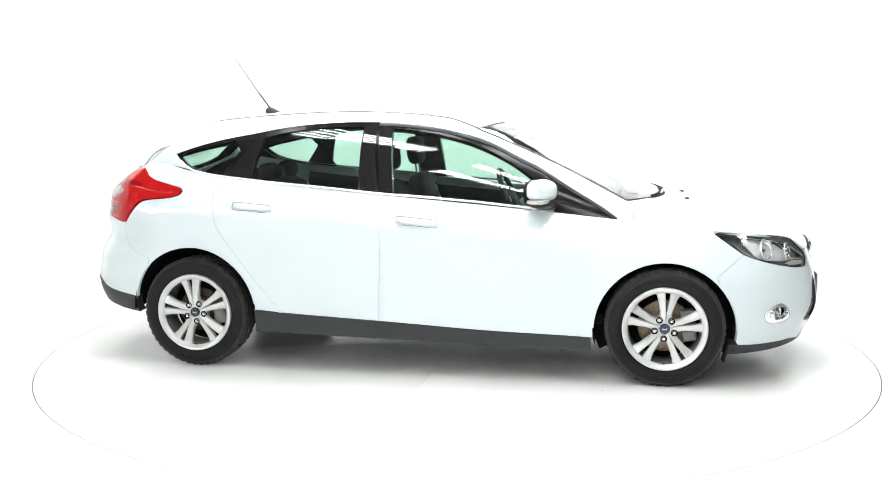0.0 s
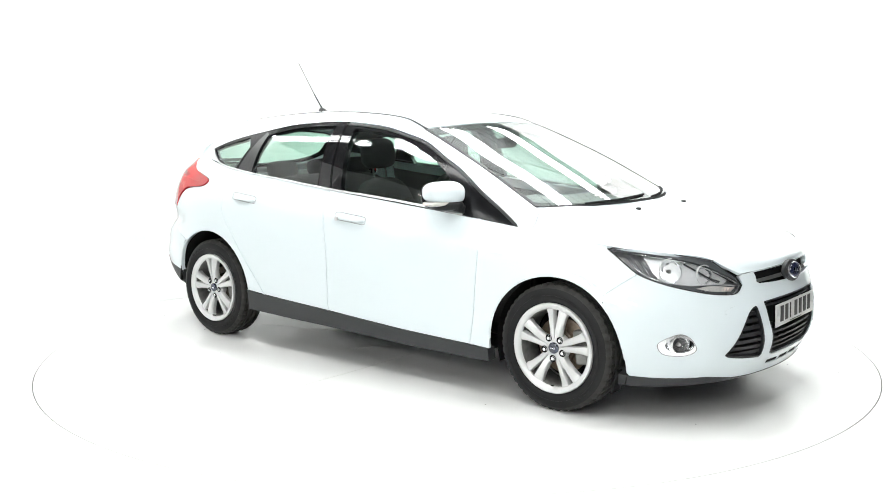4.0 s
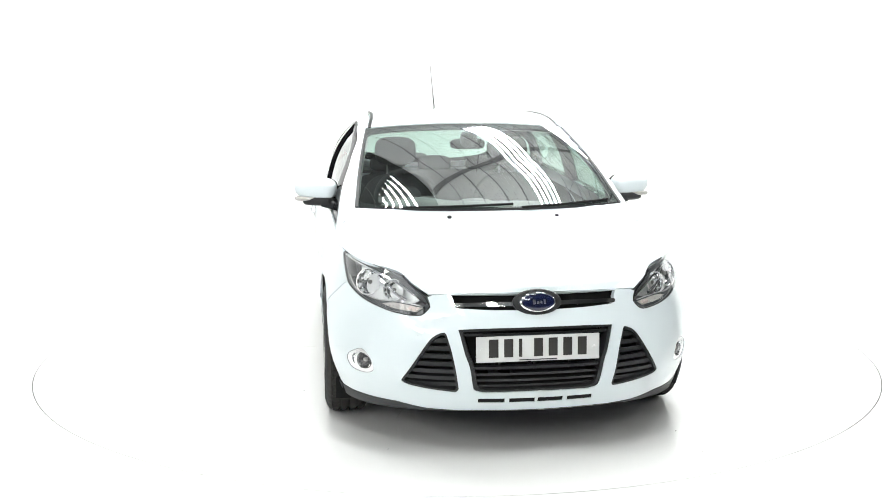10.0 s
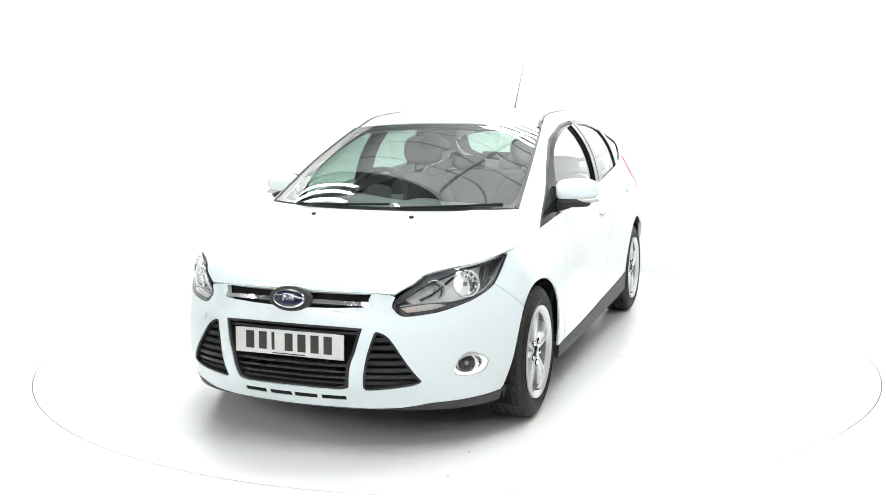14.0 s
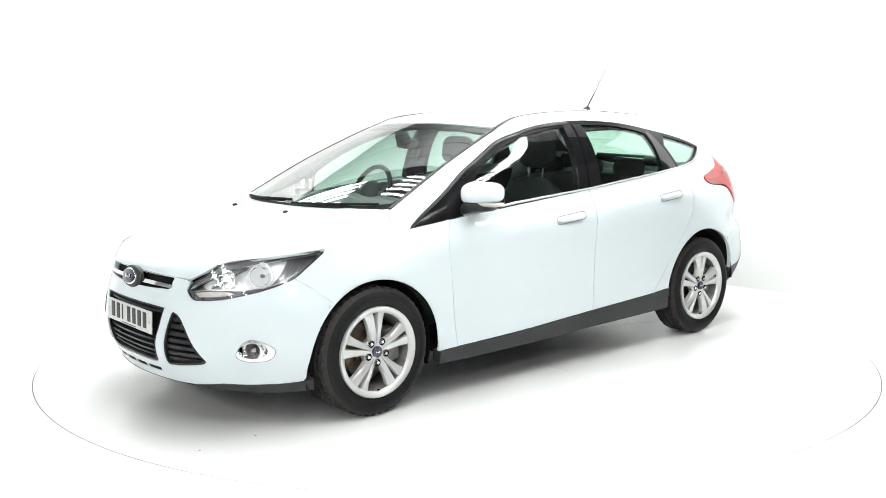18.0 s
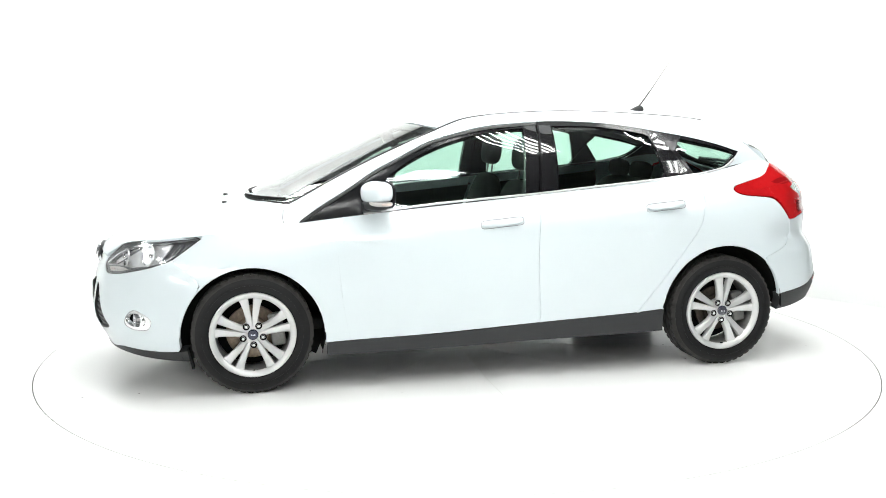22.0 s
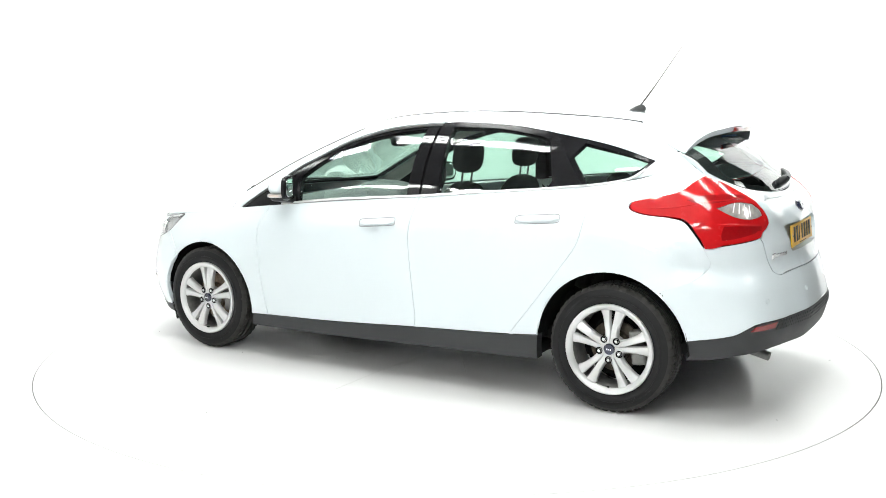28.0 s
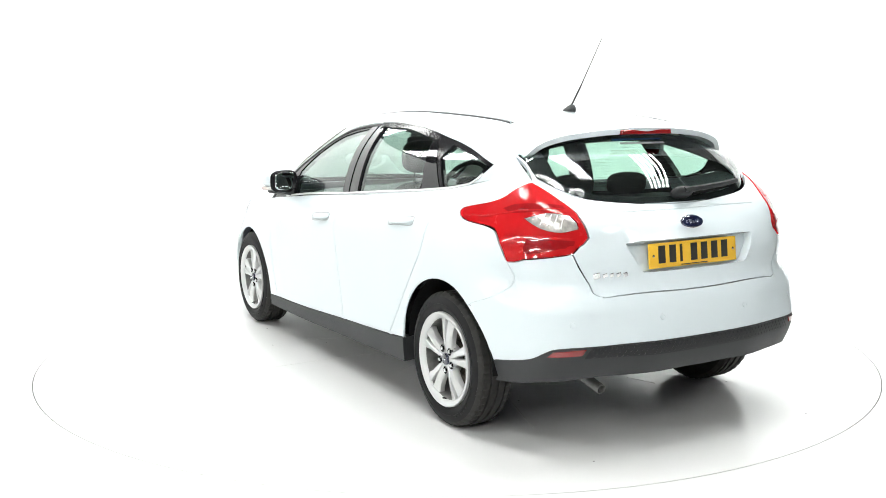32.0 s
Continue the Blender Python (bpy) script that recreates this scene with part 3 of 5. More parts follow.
    for key, pane in (("front", glass_f), ("rear", glass_r), ("side", glass_q)):
        owner = owners[key]
        panel("window_frame", SIDE, upper_uv(inset(fields[key], .0015)), FRAME, owner, "satin black window frame", holes=[upper_uv(pane)], step=.03, off=-.007 if key == "front" else .001, depth=.03, **how)
        pane_ob = panel("window_pane", SIDE, upper_uv(inset(pane, -.006)), GLASS, owner, "green-tinted side window glass", off=-.012 if key == "front" else -.006, depth=0, step=.05, **how)
        pane_ob.visible_shadow = False
    for owner, q in ((out[0], [(-.183, 1.371), (-.258, 1.377), (-.226, 1.016), (-.146, 1.012)]), (out[1], [(-.274, 1.377), (-.343, 1.377), (-.338, 1.028), (-.238, 1.018)]),
                     (out[1], [(-.928, 1.318), (-.962, 1.333), (-1.138, 1.098), (-.985, 1.083)])):
        panel("pillar_trim", SIDE, upper_uv(inset(np.array(q), .002)), GLOSSBLACK, owner, "gloss black pillar trim", step=.03, off=.004, depth=.006, **how)
    # rubber strip over the windows and bright strip under them
    uv = upper_uv(inset(curve(dlo_top, 4), 0)[1:-1] * np.array([1, 1]) - np.array([0, .010]))
    piece = band(SIDE(uv), out_normals(SIDE, uv), .016, .005, -.006)
    link_mesh("window_seal", *(flipped(piece) if m else piece), SILL, frame_part, "dark grey rubber window seal")
    low = np.concatenate([curve(dlo_end, 4)[4:], curve(dlo_low, 4)[1:-6]])
    uv = upper_uv(low)
    piece = band(SIDE(uv), out_normals(SIDE, uv), .012, .006, .001)
    link_mesh("waist_strip", *(flipped(piece) if m else piece), BRIGHT, frame_part, "bright chrome strip along the waistline")
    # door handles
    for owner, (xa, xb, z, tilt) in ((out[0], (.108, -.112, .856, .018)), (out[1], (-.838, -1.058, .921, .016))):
        xs = np.linspace(xa, xb, 17)
        uv = side_uv([(x, z + tilt * (xa - x) / .22) for x in xs])
        p, n = BELT(uv), out_normals(BELT, uv)
        rise = np.array([.001 + .013 * math.sin(math.pi * i / 16) ** .5 for i in range(17)])
        piece = band(p + n * rise[:, None], n, .034, .009, 0, taper=True)
        handle = link_mesh("handle", *(flipped(piece) if m else piece), PAINT, owner, "body-coloured white pull handle")
        # grey band laid round the handle in place of its shadow gap
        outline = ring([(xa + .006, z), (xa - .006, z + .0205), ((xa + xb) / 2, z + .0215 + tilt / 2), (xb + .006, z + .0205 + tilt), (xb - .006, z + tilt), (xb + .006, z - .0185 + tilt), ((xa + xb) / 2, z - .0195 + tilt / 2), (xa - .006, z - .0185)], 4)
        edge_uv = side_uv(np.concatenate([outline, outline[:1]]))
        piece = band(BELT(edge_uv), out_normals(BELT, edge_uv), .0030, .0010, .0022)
        link_mesh("handle_gap_shade", *(flipped(piece) if m else piece), LAMPGREY, owner)
        cup = ring([(xa - .045, z + .026), ((xa + xb) / 2 + .03, z + .036), (xb + .075, z + .034), (xb + .065, z + .004), ((xa + xb) / 2 + .02, z - .024), (xa - .05, z - .016)])
        panel("handle_recess", BELT, side_uv(cup), PAINT, owner, off=.0015, depth=.003, step=.02, **how)
    if m:
        uv = side_uv([(-.085, .862)])
        link_mesh("door_lock", *flipped(placed(lathe([(-.004, .012), (.004, .012), (.005, .008), (.002, .0)], 20), Matrix.Translation(BELT(uv)[0] + np.array((0, .026, 0))))), ALLOY, out[0], "small round metal key lock")
    # wheel housings
    for cx, cz, r in (F_ARCH, R_ARCH):
        verts, faces = lathe([(.842 if cx < 0 else .796, r + .003), (.775, r + .004), (.70, r + .012), (.56, r + .010), (.54, .12)], 40)
        keep = [f for f in faces if sum(verts[i][2] for i in f) / 4 > (-.10 if cx > 0 else .01)]
        piece = placed((verts, keep), Matrix.Translation((cx, 0, cz)))
        link_mesh("wheel_housing", *(flipped(piece) if m else piece), DEEP, car, "matt black wheel arch liner")
        edge = arc(cx, cz, r + .002, -12, 192, 30)
        uv = side_uv(edge)
        keepers = [i for i in range(30) if edge[i][1] > (.30 if cx > 0 else .38)]
        piece = band(BELT(uv[keepers]), out_normals(BELT, uv[keepers]), .012, .004, -.006)
        link_mesh("arch_lip", *(flipped(piece) if m else piece), PAINT, car)
    s = -1 if m else 1
    # mud flap
    link_mesh("mud_flap", *placed(block(.012, .07, .11, .004), pose(1.645, s * .790, .195, 0, 12)), DEEP, car, "black rubber flap behind the bumper")


for right in (False, True):
    side_parts(right)


# ---- bonnet, roof and glass ----
def top_uv(S, pts, span):
    pts = np.array(pts, float)
    return S.near(np.c_[pts, np.zeros(len(pts))], (1, 1, 0), span)


half = np.concatenate([[(0, 0), (.8, 0), (1.6, 0), (2.4, 0), (3.2, 0), (3.997, 0)], [(3.997, v) for v in np.linspace(.2, 5.98, 28)], [(u, 5.985) for u in np.linspace(3.8, 0, 14)]])
hood = link_mesh("bonnet", *sheet(HOOD, whole(half), depth=.015, step=.03), PAINT, car)
rim_a = np.concatenate([SIDE([(0, v) for v in range(6)]), TOP([(u, 0) for u in (3.75, 3.5, 3.25, 3.0)])])
rim_b = HOOD([(u, 5.35) for u in np.linspace(4, 2.9, 10)]) + np.array((0, 0, .0015))
CORNER = Surface([list(rim_a), list(rim_a * .5 + rim_b * .5 + np.array((0, 0, .002))), list(rim_b)])
for m in (False, True):
    panel("scuttle_corner", CORNER, [(0, v) for v in np.linspace(0, 9, 28)] + [(2, v) for v in np.linspace(9, 0, 28)], PAINT, car, mirrored=m, step=.02, off=.0005, depth=.004)
    uv = np.c_[np.linspace(.05, 1.97, 14), np.linspace(5.9, .25, 14)]
    piece = band(CORNER(uv), out_normals(CORNER, uv), .0024, .0006, .0008)
    link_mesh("bonnet_gap", *(flipped(piece) if m else piece), SILL, hood, "fine dark shut line")
for y in (-.264, .264):
    uv = top_uv(HOOD, [(1.457, y)], (-4, 4, 0, 6))
    p = HOOD(uv)[0]
    nozzle = link_mesh("washer_nozzle", *placed(pillow(.030, .022, .016, 2.6, 8), Matrix.Translation((p[0], p[1], p[2] + .004))), TRIM, hood, "small black washer nozzle")

screen = panel("windscreen", TOP, whole([(0, .03), (1, .03), (2, .03), (3, .03), (3.88, .03)] + [(3.90, v) for v in np.linspace(.1, 1.9, 14)] + [(u, 1.965) for u in (3.88, 3, 2, 1, 0)]), SCREEN, car,
               "clear raked windscreen with a dark printed border", off=.002, depth=0, step=.05)
screen.visible_shadow = False
outer = whole([(0, .0), (2, .0), (3.98, .0)] + [(3.985, v) for v in np.linspace(.1, 1.9, 14)] + [(u, 1.99) for u in (3.98, 3, 2, 1, 0)])
inner = whole([(0, .07), (1.5, .07), (2.8, .08)] + [(3.4, .10), (3.78, .14), (3.86, .24)] + [(3.875, v) for v in np.linspace(.5, 1.6, 8)] + [(3.84, 1.74), (3.66, 1.81), (2.8, 1.84), (1.5, 1.82), (0, 1.82)])
panel("screen_border", TOP, outer, PRINT, screen, "printed black windscreen border", holes=[inner], off=-.004, depth=.01, step=.03)
for m in (False, True):
    loop = [(3.91, v) for v in np.linspace(0.02, 1.97, 16)] + [(4.0, v) for v in np.linspace(1.97, 0.02, 16)]
    panel("screen_trim", TOP, loop, SILL, screen, "dark grey strip beside the windscreen", off=.005, depth=.01, mirrored=m, step=.03)
roof = panel("roof", TOP, whole([(0, 2.01), (1, 2.01), (2, 2.01), (3, 2.01), (3.90, 2.03)] + [(3.90, v) for v in np.linspace(2.3, 5.9, 20)] + [(3.9, 6.0)] + [(u, 6.0 + .28 * (1 - u / 3.9) ** 2) for u in (3, 2, 1, 0)]), PAINT, car, depth=.02, step=.05)
panel("headlining", TOP, whole([(0, 2.0), (2, 2.0), (3.9, 2.0)] + [(3.9, v) for v in np.linspace(2.3, 6.9, 16)] + [(2, 6.9), (0, 6.9)]), LINING, roof, "pale grey fabric headlining", off=-.045, depth=0, step=.08)
for m in (False, True):
    uv = np.c_[np.full(40, 3.86), np.linspace(2.0, 6.02, 40)]
    piece = band(TOP(uv), out_normals(TOP, uv), .020, .005, -.001)
    link_mesh("roof_gutter", *(flipped(piece) if m else piece), TRIM, roof, "narrow black roof drip strip")
# dark strip under the tailgate gap, in place of the shade in it
us = np.linspace(-3.88, 3.88, 60)
uv = np.c_[us, 6.01 + .28 * (1 - np.abs(us) / 3.9) ** 2]
link_mesh("gate_gap_shade", *band(TOP(uv), out_normals(TOP, uv), .02, .003, -.010), SILL, roof, "dark rubber seal between roof and tailgate")
# aerial
verts, faces = pillow(.100, .040, .062, 2.2, 12)
verts = [(x * (1 - max(z, 0) * 13) - z * .75, y * (1 - max(z, 0) * 14), z) for x, y, z in verts]
aerial = link_mesh("aerial", *placed((verts, faces), Matrix.Translation((-1.137, 0, 1.461))), TRIM, car, "black roof aerial with a raked thin rod")
link_mesh("aerial_rod", *joined(rod((-1.150, 0, 1.480), (-1.229, 0, 1.584), .0052, .0044, 8), rod((-1.229, 0, 1.584), (-1.384, 0, 1.806), .0030, .0020, 8)), TRIM, aerial)

# ---- nose ----
arch_pts = arc(*F_ARCH, math.degrees(math.atan2(.597 - F_ARCH[1], 1.585 - F_ARCH[0])), -8, 9)
half = np.concatenate([front_uv([(0, .709), (.18, .709), (.36, .707), (.428, .700), (.447, .692), (.438, .668)]), solid_uv(curve(LAMP_LOW[2:][::-1], 4)) - [0, .015], side_uv(curve([(1.713, .698), (1.65, .648), (1.588, .594)], 4)),
                       side_uv(arch_pts)[1:], solid_uv([(1.70, .775, .238), (1.80, .734, .230), (1.90, .66, .231), (1.994, .574, .230), (2.05, .45, .217), (2.10, .324, .208), (2.13, .16, .206), (2.142, 0, .206)])])
bumper_loop = whole(half)
slot = whole(front_uv([(0, .7065), (.20, .7065), (.352, .7035), (.343, .682), (.349, .660), (.325, .650), (.20, .645), (0, .641)]))
mouth_half = path([(0, .574), (.20, .572), (.329, .566)], [(.329, .566), (.323, .543), (.305, .468), (.286, .411), (.273, .335), (.262, .306), (.225, .295)], [(.225, .295), (.12, .296), (0, .297)])
mouth_half = mouth_half[:int(np.argmax(np.abs(mouth_half[:, 1] - .297) < 1e-9)) + 1] if mouth_half[-1][0] > 1e-6 else mouth_half
mouth = whole(front_uv(mouth_half))
vent_yz = path([(.377, .545), (.389, .553), (.426, .538), (.458, .504), (.52, .410), (.556, .351)], [(.556, .351), (.560, .338), (.548, .327)], [(.548, .327), (.52, .319), (.44, .307), (.358, .298)],
               [(.358, .298), (.338, .299), (.328, .312)], [(.328, .312), (.353, .454), (.377, .545)])
fog_c = np.array((.706, .393))
fog_p = ring([(1.79, .79, .405), (1.905, .735, .438), (1.965, .690, .425), (2.000, .658, .388), (1.995, .662, .362), (1.934, .706, .345), (1.83, .77, .350), (1.785, .795, .375)])
fog_p = fog_p.mean(0) + (fog_p - fog_p.mean(0)) * np.array((.68, .68, 1.14)) + np.array((.012, -.008, 0))
fog_hole = solid_uv(fog_p)
slots = [[(a, .246), (b, .246), (b + .001, .267), (a + .001, .267)] for a, b in ((.006, .114), (.134, .245))]
holes = [slot, mouth, front_uv(vent_yz), mirror_uv(front_uv(vent_yz)), fog_hole, mirror_uv(fog_hole)]
for s in slots:
    holes += [front_uv(s), mirror_uv(front_uv(s))]
bumper = panel("front_bumper", BELT, bumper_loop, PAINT, car, holes=holes, step=.03, depth=.025)
lip_half = np.concatenate([solid_uv([(2.142, 0, .204), (2.10, .324, .206), (2.05, .45, .215), (1.994, .574, .228), (1.90, .66, .229), (1.80, .734, .228), (1.70, .775, .236), (1.655, .80, .240)]), [(u, 0.02) for u in (4.0, 3.4, 2.8, 2.2)], [(1.6, .02), (.8, .02), (0, .02)]])
panel("front_lip", BELT, whole(lip_half), SILL, car, "dark grey plastic lip under the bumper", step=.03, depth=.06, off=.002)


def slats(name, loop_yz, levels, height, material, owner, off, depth, mirrored=None):
    for z in levels:
        strip = clip(clip(loop_yz, (0, z - height / 2), (0, 1)), (0, z + height / 2), (0, -1))
        if len(strip) < 3:
            continue
        if mirrored is None:
            right = strip[strip[:, 0] > 1e-5]
            y = right[:, 0].max()
            band_loop = whole(front_uv([(0, z - height / 2), (y * .5, z - height / 2), (y, z - height / 2), (y, z + height / 2), (y * .5, z + height / 2), (0, z + height / 2)]))
            panel(name, BELT, band_loop, material, owner, off=off, depth=depth, step=.06)
        else:
            panel(name, BELT, front_uv(strip), material, owner, off=off, depth=depth, step=.05, mirrored=mirrored)


upper_grille = panel("upper_grille", BELT, slot, DEEP, car, "black upper grille slot with a bright bar", off=-.030, depth=.01, step=.04)
bar = whole(front_uv([(0, .659), (.18, .659), (.338, .655), (.346, .658), (.348, .665), (.344, .671), (.18, .676), (0, .676)]))
panel("grille_bar", BELT, bar, CHROME, upper_grille, "chrome grille bar", off=.002, depth=.014, step=.03)
lower_grille = panel("lower_grille", BELT, mouth, DEEP, car, "black slatted lower grille", off=-.085, depth=.0, step=.05)
frame_in = whole(front_uv(np.array([(max(0.0, y - .016), .435 + (z - .435) * .93) for y, z in mouth_half])))
panel("grille_frame", BELT, mouth, TRIM, lower_grille, holes=[frame_in], off=-.006, depth=.05, step=.03)
slats("grille_slat", mouth_half, (.545, .405, .375, .345, .318), .011, TRIM, lower_grille, -.018, .035)
for y in (-.15, 0, .15):
    link_mesh("grille_post", *placed(block(.02, .008, .14, .002), Matrix.Translation((2.135, y, .365))), TRIM, lower_grille)
for m in (False, True):
    vent = panel("side_vent", BELT, front_uv(inset(vent_yz, -.002)), DEEP, car, "black slatted triangular bumper vent", off=-.055, depth=0, step=.05, mirrored=m)
    panel("vent_frame", BELT, front_uv(vent_yz), TRIM, vent, holes=[front_uv(inset(vent_yz, .009))], off=-.003, depth=.04, step=.02, mirrored=m)
    slats("vent_slat", vent_yz, (.520, .487, .454, .421, .388, .355, .325), .018, TRIM, vent, -.016, .03, mirrored=m)
    for s in slots:
        panel("slot_backing", BELT, front_uv(inset(np.array(s), -.004)), DEEP, lower_grille, off=-.003, depth=0, step=.05, mirrored=m)
    # fog lamp
    fog = panel("fog_lamp", BELT, fog_hole.mean(0) + (fog_hole - fog_hole.mean(0)) * .965, FOGCHROME, car, "round fog lamp in a chrome surround", off=-.003, depth=.03, step=.02, mirrored=m,
                holes=[solid_uv([(1.921 + .055 * math.cos(a), .718 - .038 * math.cos(a), .392 + .036 * math.sin(a)) for a in np.linspace(0, 2 * math.pi, 20, endpoint=False)])])
    panel("fog_edge", BELT, fog_hole, LAMPGREY, fog, "thin grey surround edge", holes=[fog_hole.mean(0) + (fog_hole - fog_hole.mean(0)) * .965], off=-.002, depth=.02, step=.02, mirrored=m)
    s = -1 if m else 1
    aim = pose(1.912, s * .703, .392, 0, 0, s * 32)
    link_mesh("fog_reflector", *placed(lathe([(.0, .042), (-.015, .036), (-.03, .02), (-.034, .0)], 28), aim @ pose(0, 0, 0, 0, 0, -90)), STEEL, fog, smooth=False)
    link_mesh("fog_bezel", *placed(lathe([(-.016, .060), (.000, .054), (.004, .043), (.003, .038), (-.006, .035)], 28), aim @ pose(0, 0, 0, 0, 0, -90)), FOGCHROME, fog, "chrome ring")
    link_mesh("fog_glass", *placed(lathe([(.0, .035), (.006, .02), (.008, .0)], 28), aim @ pose(0, 0, 0, 0, 0, -90)), LENS, fog)
    link_mesh("fog_bulb", *placed(pillow(.03, .018, .018, 2.2, 8), aim @ pose(-.008, 0, 0)), CLEARLAMP, fog)
# small towing-eye cover in the bumper
panel("tow_cover", BELT, front_uv(ring([(.468, .566), (.515, .560), (.552, .545), (.556, .530), (.520, .532), (.476, .540)])), PAINT, bumper, off=.0014, depth=.003, step=.02, mirrored=True)
# badge and number plate on the nose
emblem = link_mesh("nose_emblem", *placed(oval(.103, .054, .020), pose(2.152, 0, .672, 0, -14)), TRIM, car, "oval nose emblem, dark blue in a chrome ring")
link_mesh("emblem_ring", *placed(oval(.075, .040, .010), pose(2.172, 0, .6755, 0, -14)), CHROME, emblem)
link_mesh("emblem_field", *placed(oval(.068, .034, .006), pose(2.181, 0, .6775, 0, -14)), BLUE, emblem)
link_mesh("emblem_mark", *placed(joined(*(placed(block(.002, w, h, .0006), Matrix.Translation((0, y, z))) for y, z, w, h in ((-.018, .001, .012, .020), (-.002, -.002, .010, .010), (.012, -.001, .008, .011), (.026, .001, .008, .018)))), pose(2.190, 0, .6800, 0, -14)), CHROME, emblem)


def number_plate(name, base, field, label):
    plate = link_mesh(name, *placed(block(.006, .522, .108, .002), base), field, car, label)
    x = -.205
    for w in (.040, .038, .014, None, .038, .038, .038, .038):
        if w is None:
            x += .026
            continue
        link_mesh("plate_bar", *placed(block(.003, w, .076, .001), base @ Matrix.Translation((.0035, x + w / 2 - .003, .004))), INK, plate)
        x += w + .024
    link_mesh("plate_bar", *placed(block(.002, .16, .004, .0005), base @ Matrix.Translation((.0035, 0, -.047))), INK, plate)
    for y in (-.238, .238):
        link_mesh("plate_screw", *placed(lathe([(-.003, .006), (.004, .006), (.005, .0)], 12), base @ Matrix.Translation((.003, y, 0)) @ pose(0, 0, 0, 0, 0, -90)), CHROME if field == PLATEYELLOW else PLATEWHITE, plate)
    return plate


number_plate("front_plate", pose(2.190, 0, .486, 0, -2), PLATEWHITE, "white number plate with dark bars on the grille")


# ---- head lamps ----
def head_lamp(m):
    rim = np.concatenate([solid_uv(curve(LAMP_LOW, 4)), solid_uv(curve(LAMP_IN, 4))[1:], np.array([(u, 3.985) for u in np.linspace(2.42, 3.96, 12)])])
    lamp = panel("head_lamp", BELT, rim, LAMPGREY, car, "swept-back head lamp with a clear lens and chrome reflectors", off=-.060, depth=0, step=.03, mirrored=m)
    flat = np.array(rim)
    centre = flat.mean(0)
    ring_in = centre + (flat - centre) * .972
    panel("lamp_bezel", BELT, rim, TRIM, lamp, "black lamp edge", holes=[ring_in], off=-.002, depth=.008, step=.02, mirrored=m)
    panel("lamp_wall", BELT, rim, LAMPGREY, lamp, "grey inner lamp wall", holes=[centre + (flat - centre) * .96], off=-.011, depth=.048, step=.02, mirrored=m)
    cover = panel("lamp_lens", BELT, centre + (flat - centre) * .99, LENS, lamp, "clear plastic lens", off=.003, depth=.004, step=.03, mirrored=m)
    cover.visible_shadow = False
    sided = lambda piece: flipped(piece) if m else piece
    bright = solid_uv(path([(1.730, .727, .793), (1.80, .692, .785), (1.90, .630, .766), (1.985, .562, .734), (2.060, .488, .682)], [(2.060, .488, .682), (2.045, .520, .664), (1.98, .600, .662), (1.92, .655, .660), (1.83, .715, .676)], [(1.83, .715, .676), (1.785, .730, .72), (1.730, .727, .793)], n=4))
    panel("reflector", BELT, bright, REFLECT, lamp, "bright chrome reflector", off=-.034, depth=.012, step=.018, mirrored=m)
    # smoked strip along the top, over a chrome brow that runs down to the inner end
    brow = solid_uv(curve([(1.600, .768, .815), (1.70, .737, .800), (1.80, .692, .787), (1.90, .630, .768), (1.985, .562, .736), (2.045, .503, .698), (2.082, .454, .664)], 4))
    strip = np.concatenate([brow, solid_uv(curve(LAMP_IN, 4))[3:], np.array([(u, 3.985) for u in np.linspace(2.46, 3.94, 12)])])
    mid = strip.mean(0)
    panel("lamp_strip", BELT, mid + (strip - mid) * .975, LAMPSMOKE, lamp, "smoked grey strip", off=-.012, depth=.028, step=.02, mirrored=m)
    link_mesh("lamp_brow", *sided(band(BELT(brow), out_normals(BELT, brow), .011, .010, -.014)), CHROME, lamp, "thin chrome brow")
    # smoked lower band with the indicator let into it
    crest = solid_uv(curve([(1.700, .757, .735), (1.765, .742, .698), (1.83, .715, .678), (1.92, .655, .662), (1.98, .600, .664), (2.03, .545, .664), (2.078, .468, .654)], 4))
    low = np.concatenate([solid_uv(curve(LAMP_LOW[2:9], 4)), crest[::-1]])
    mid = low.mean(0)
    panel("lamp_floor", BELT, mid + (low - mid) * .975, LAMPSMOKE, lamp, "smoked grey lower band", off=-.016, depth=.026, step=.02, mirrored=m)
    link_mesh("floor_edge", *sided(band(BELT(crest), out_normals(BELT, crest), .005, .006, -.015)), BRIGHT, lamp)
    window = solid_uv(path([(1.960, .636, .650), (2.005, .582, .660), (2.074, .470, .646)], [(2.074, .470, .646), (2.066, .497, .628)], [(2.066, .497, .628), (2.012, .584, .636), (1.960, .636, .650)], n=4))
    panel("indicator", BELT, window, CLEARLAMP, lamp, "ribbed clear indicator window", off=-.010, depth=.01, step=.015, mirrored=m)
    core = solid_uv([(2.046, .520, .650), (2.070, .478, .645), (2.064, .499, .632), (2.040, .540, .636)])
    panel("indicator_bulb", BELT, core, AMBER, lamp, "pale amber bulb window", off=-.008, depth=.004, step=.015, mirrored=m)
    for k in range(9):
        f = .12 + .09 * k
        a, b = window[8] * f + window[0] * (1 - f), window[-9] * (1 - f) + window[10] * f
        uv = np.array([a * (1 - g) + (a + (0, -.10)) * g for g in np.linspace(0, 1, 3)])
        link_mesh("indicator_rib", *sided(band(BELT(uv), out_normals(BELT, uv), .002, .003, -.0095)), BRIGHT, lamp)
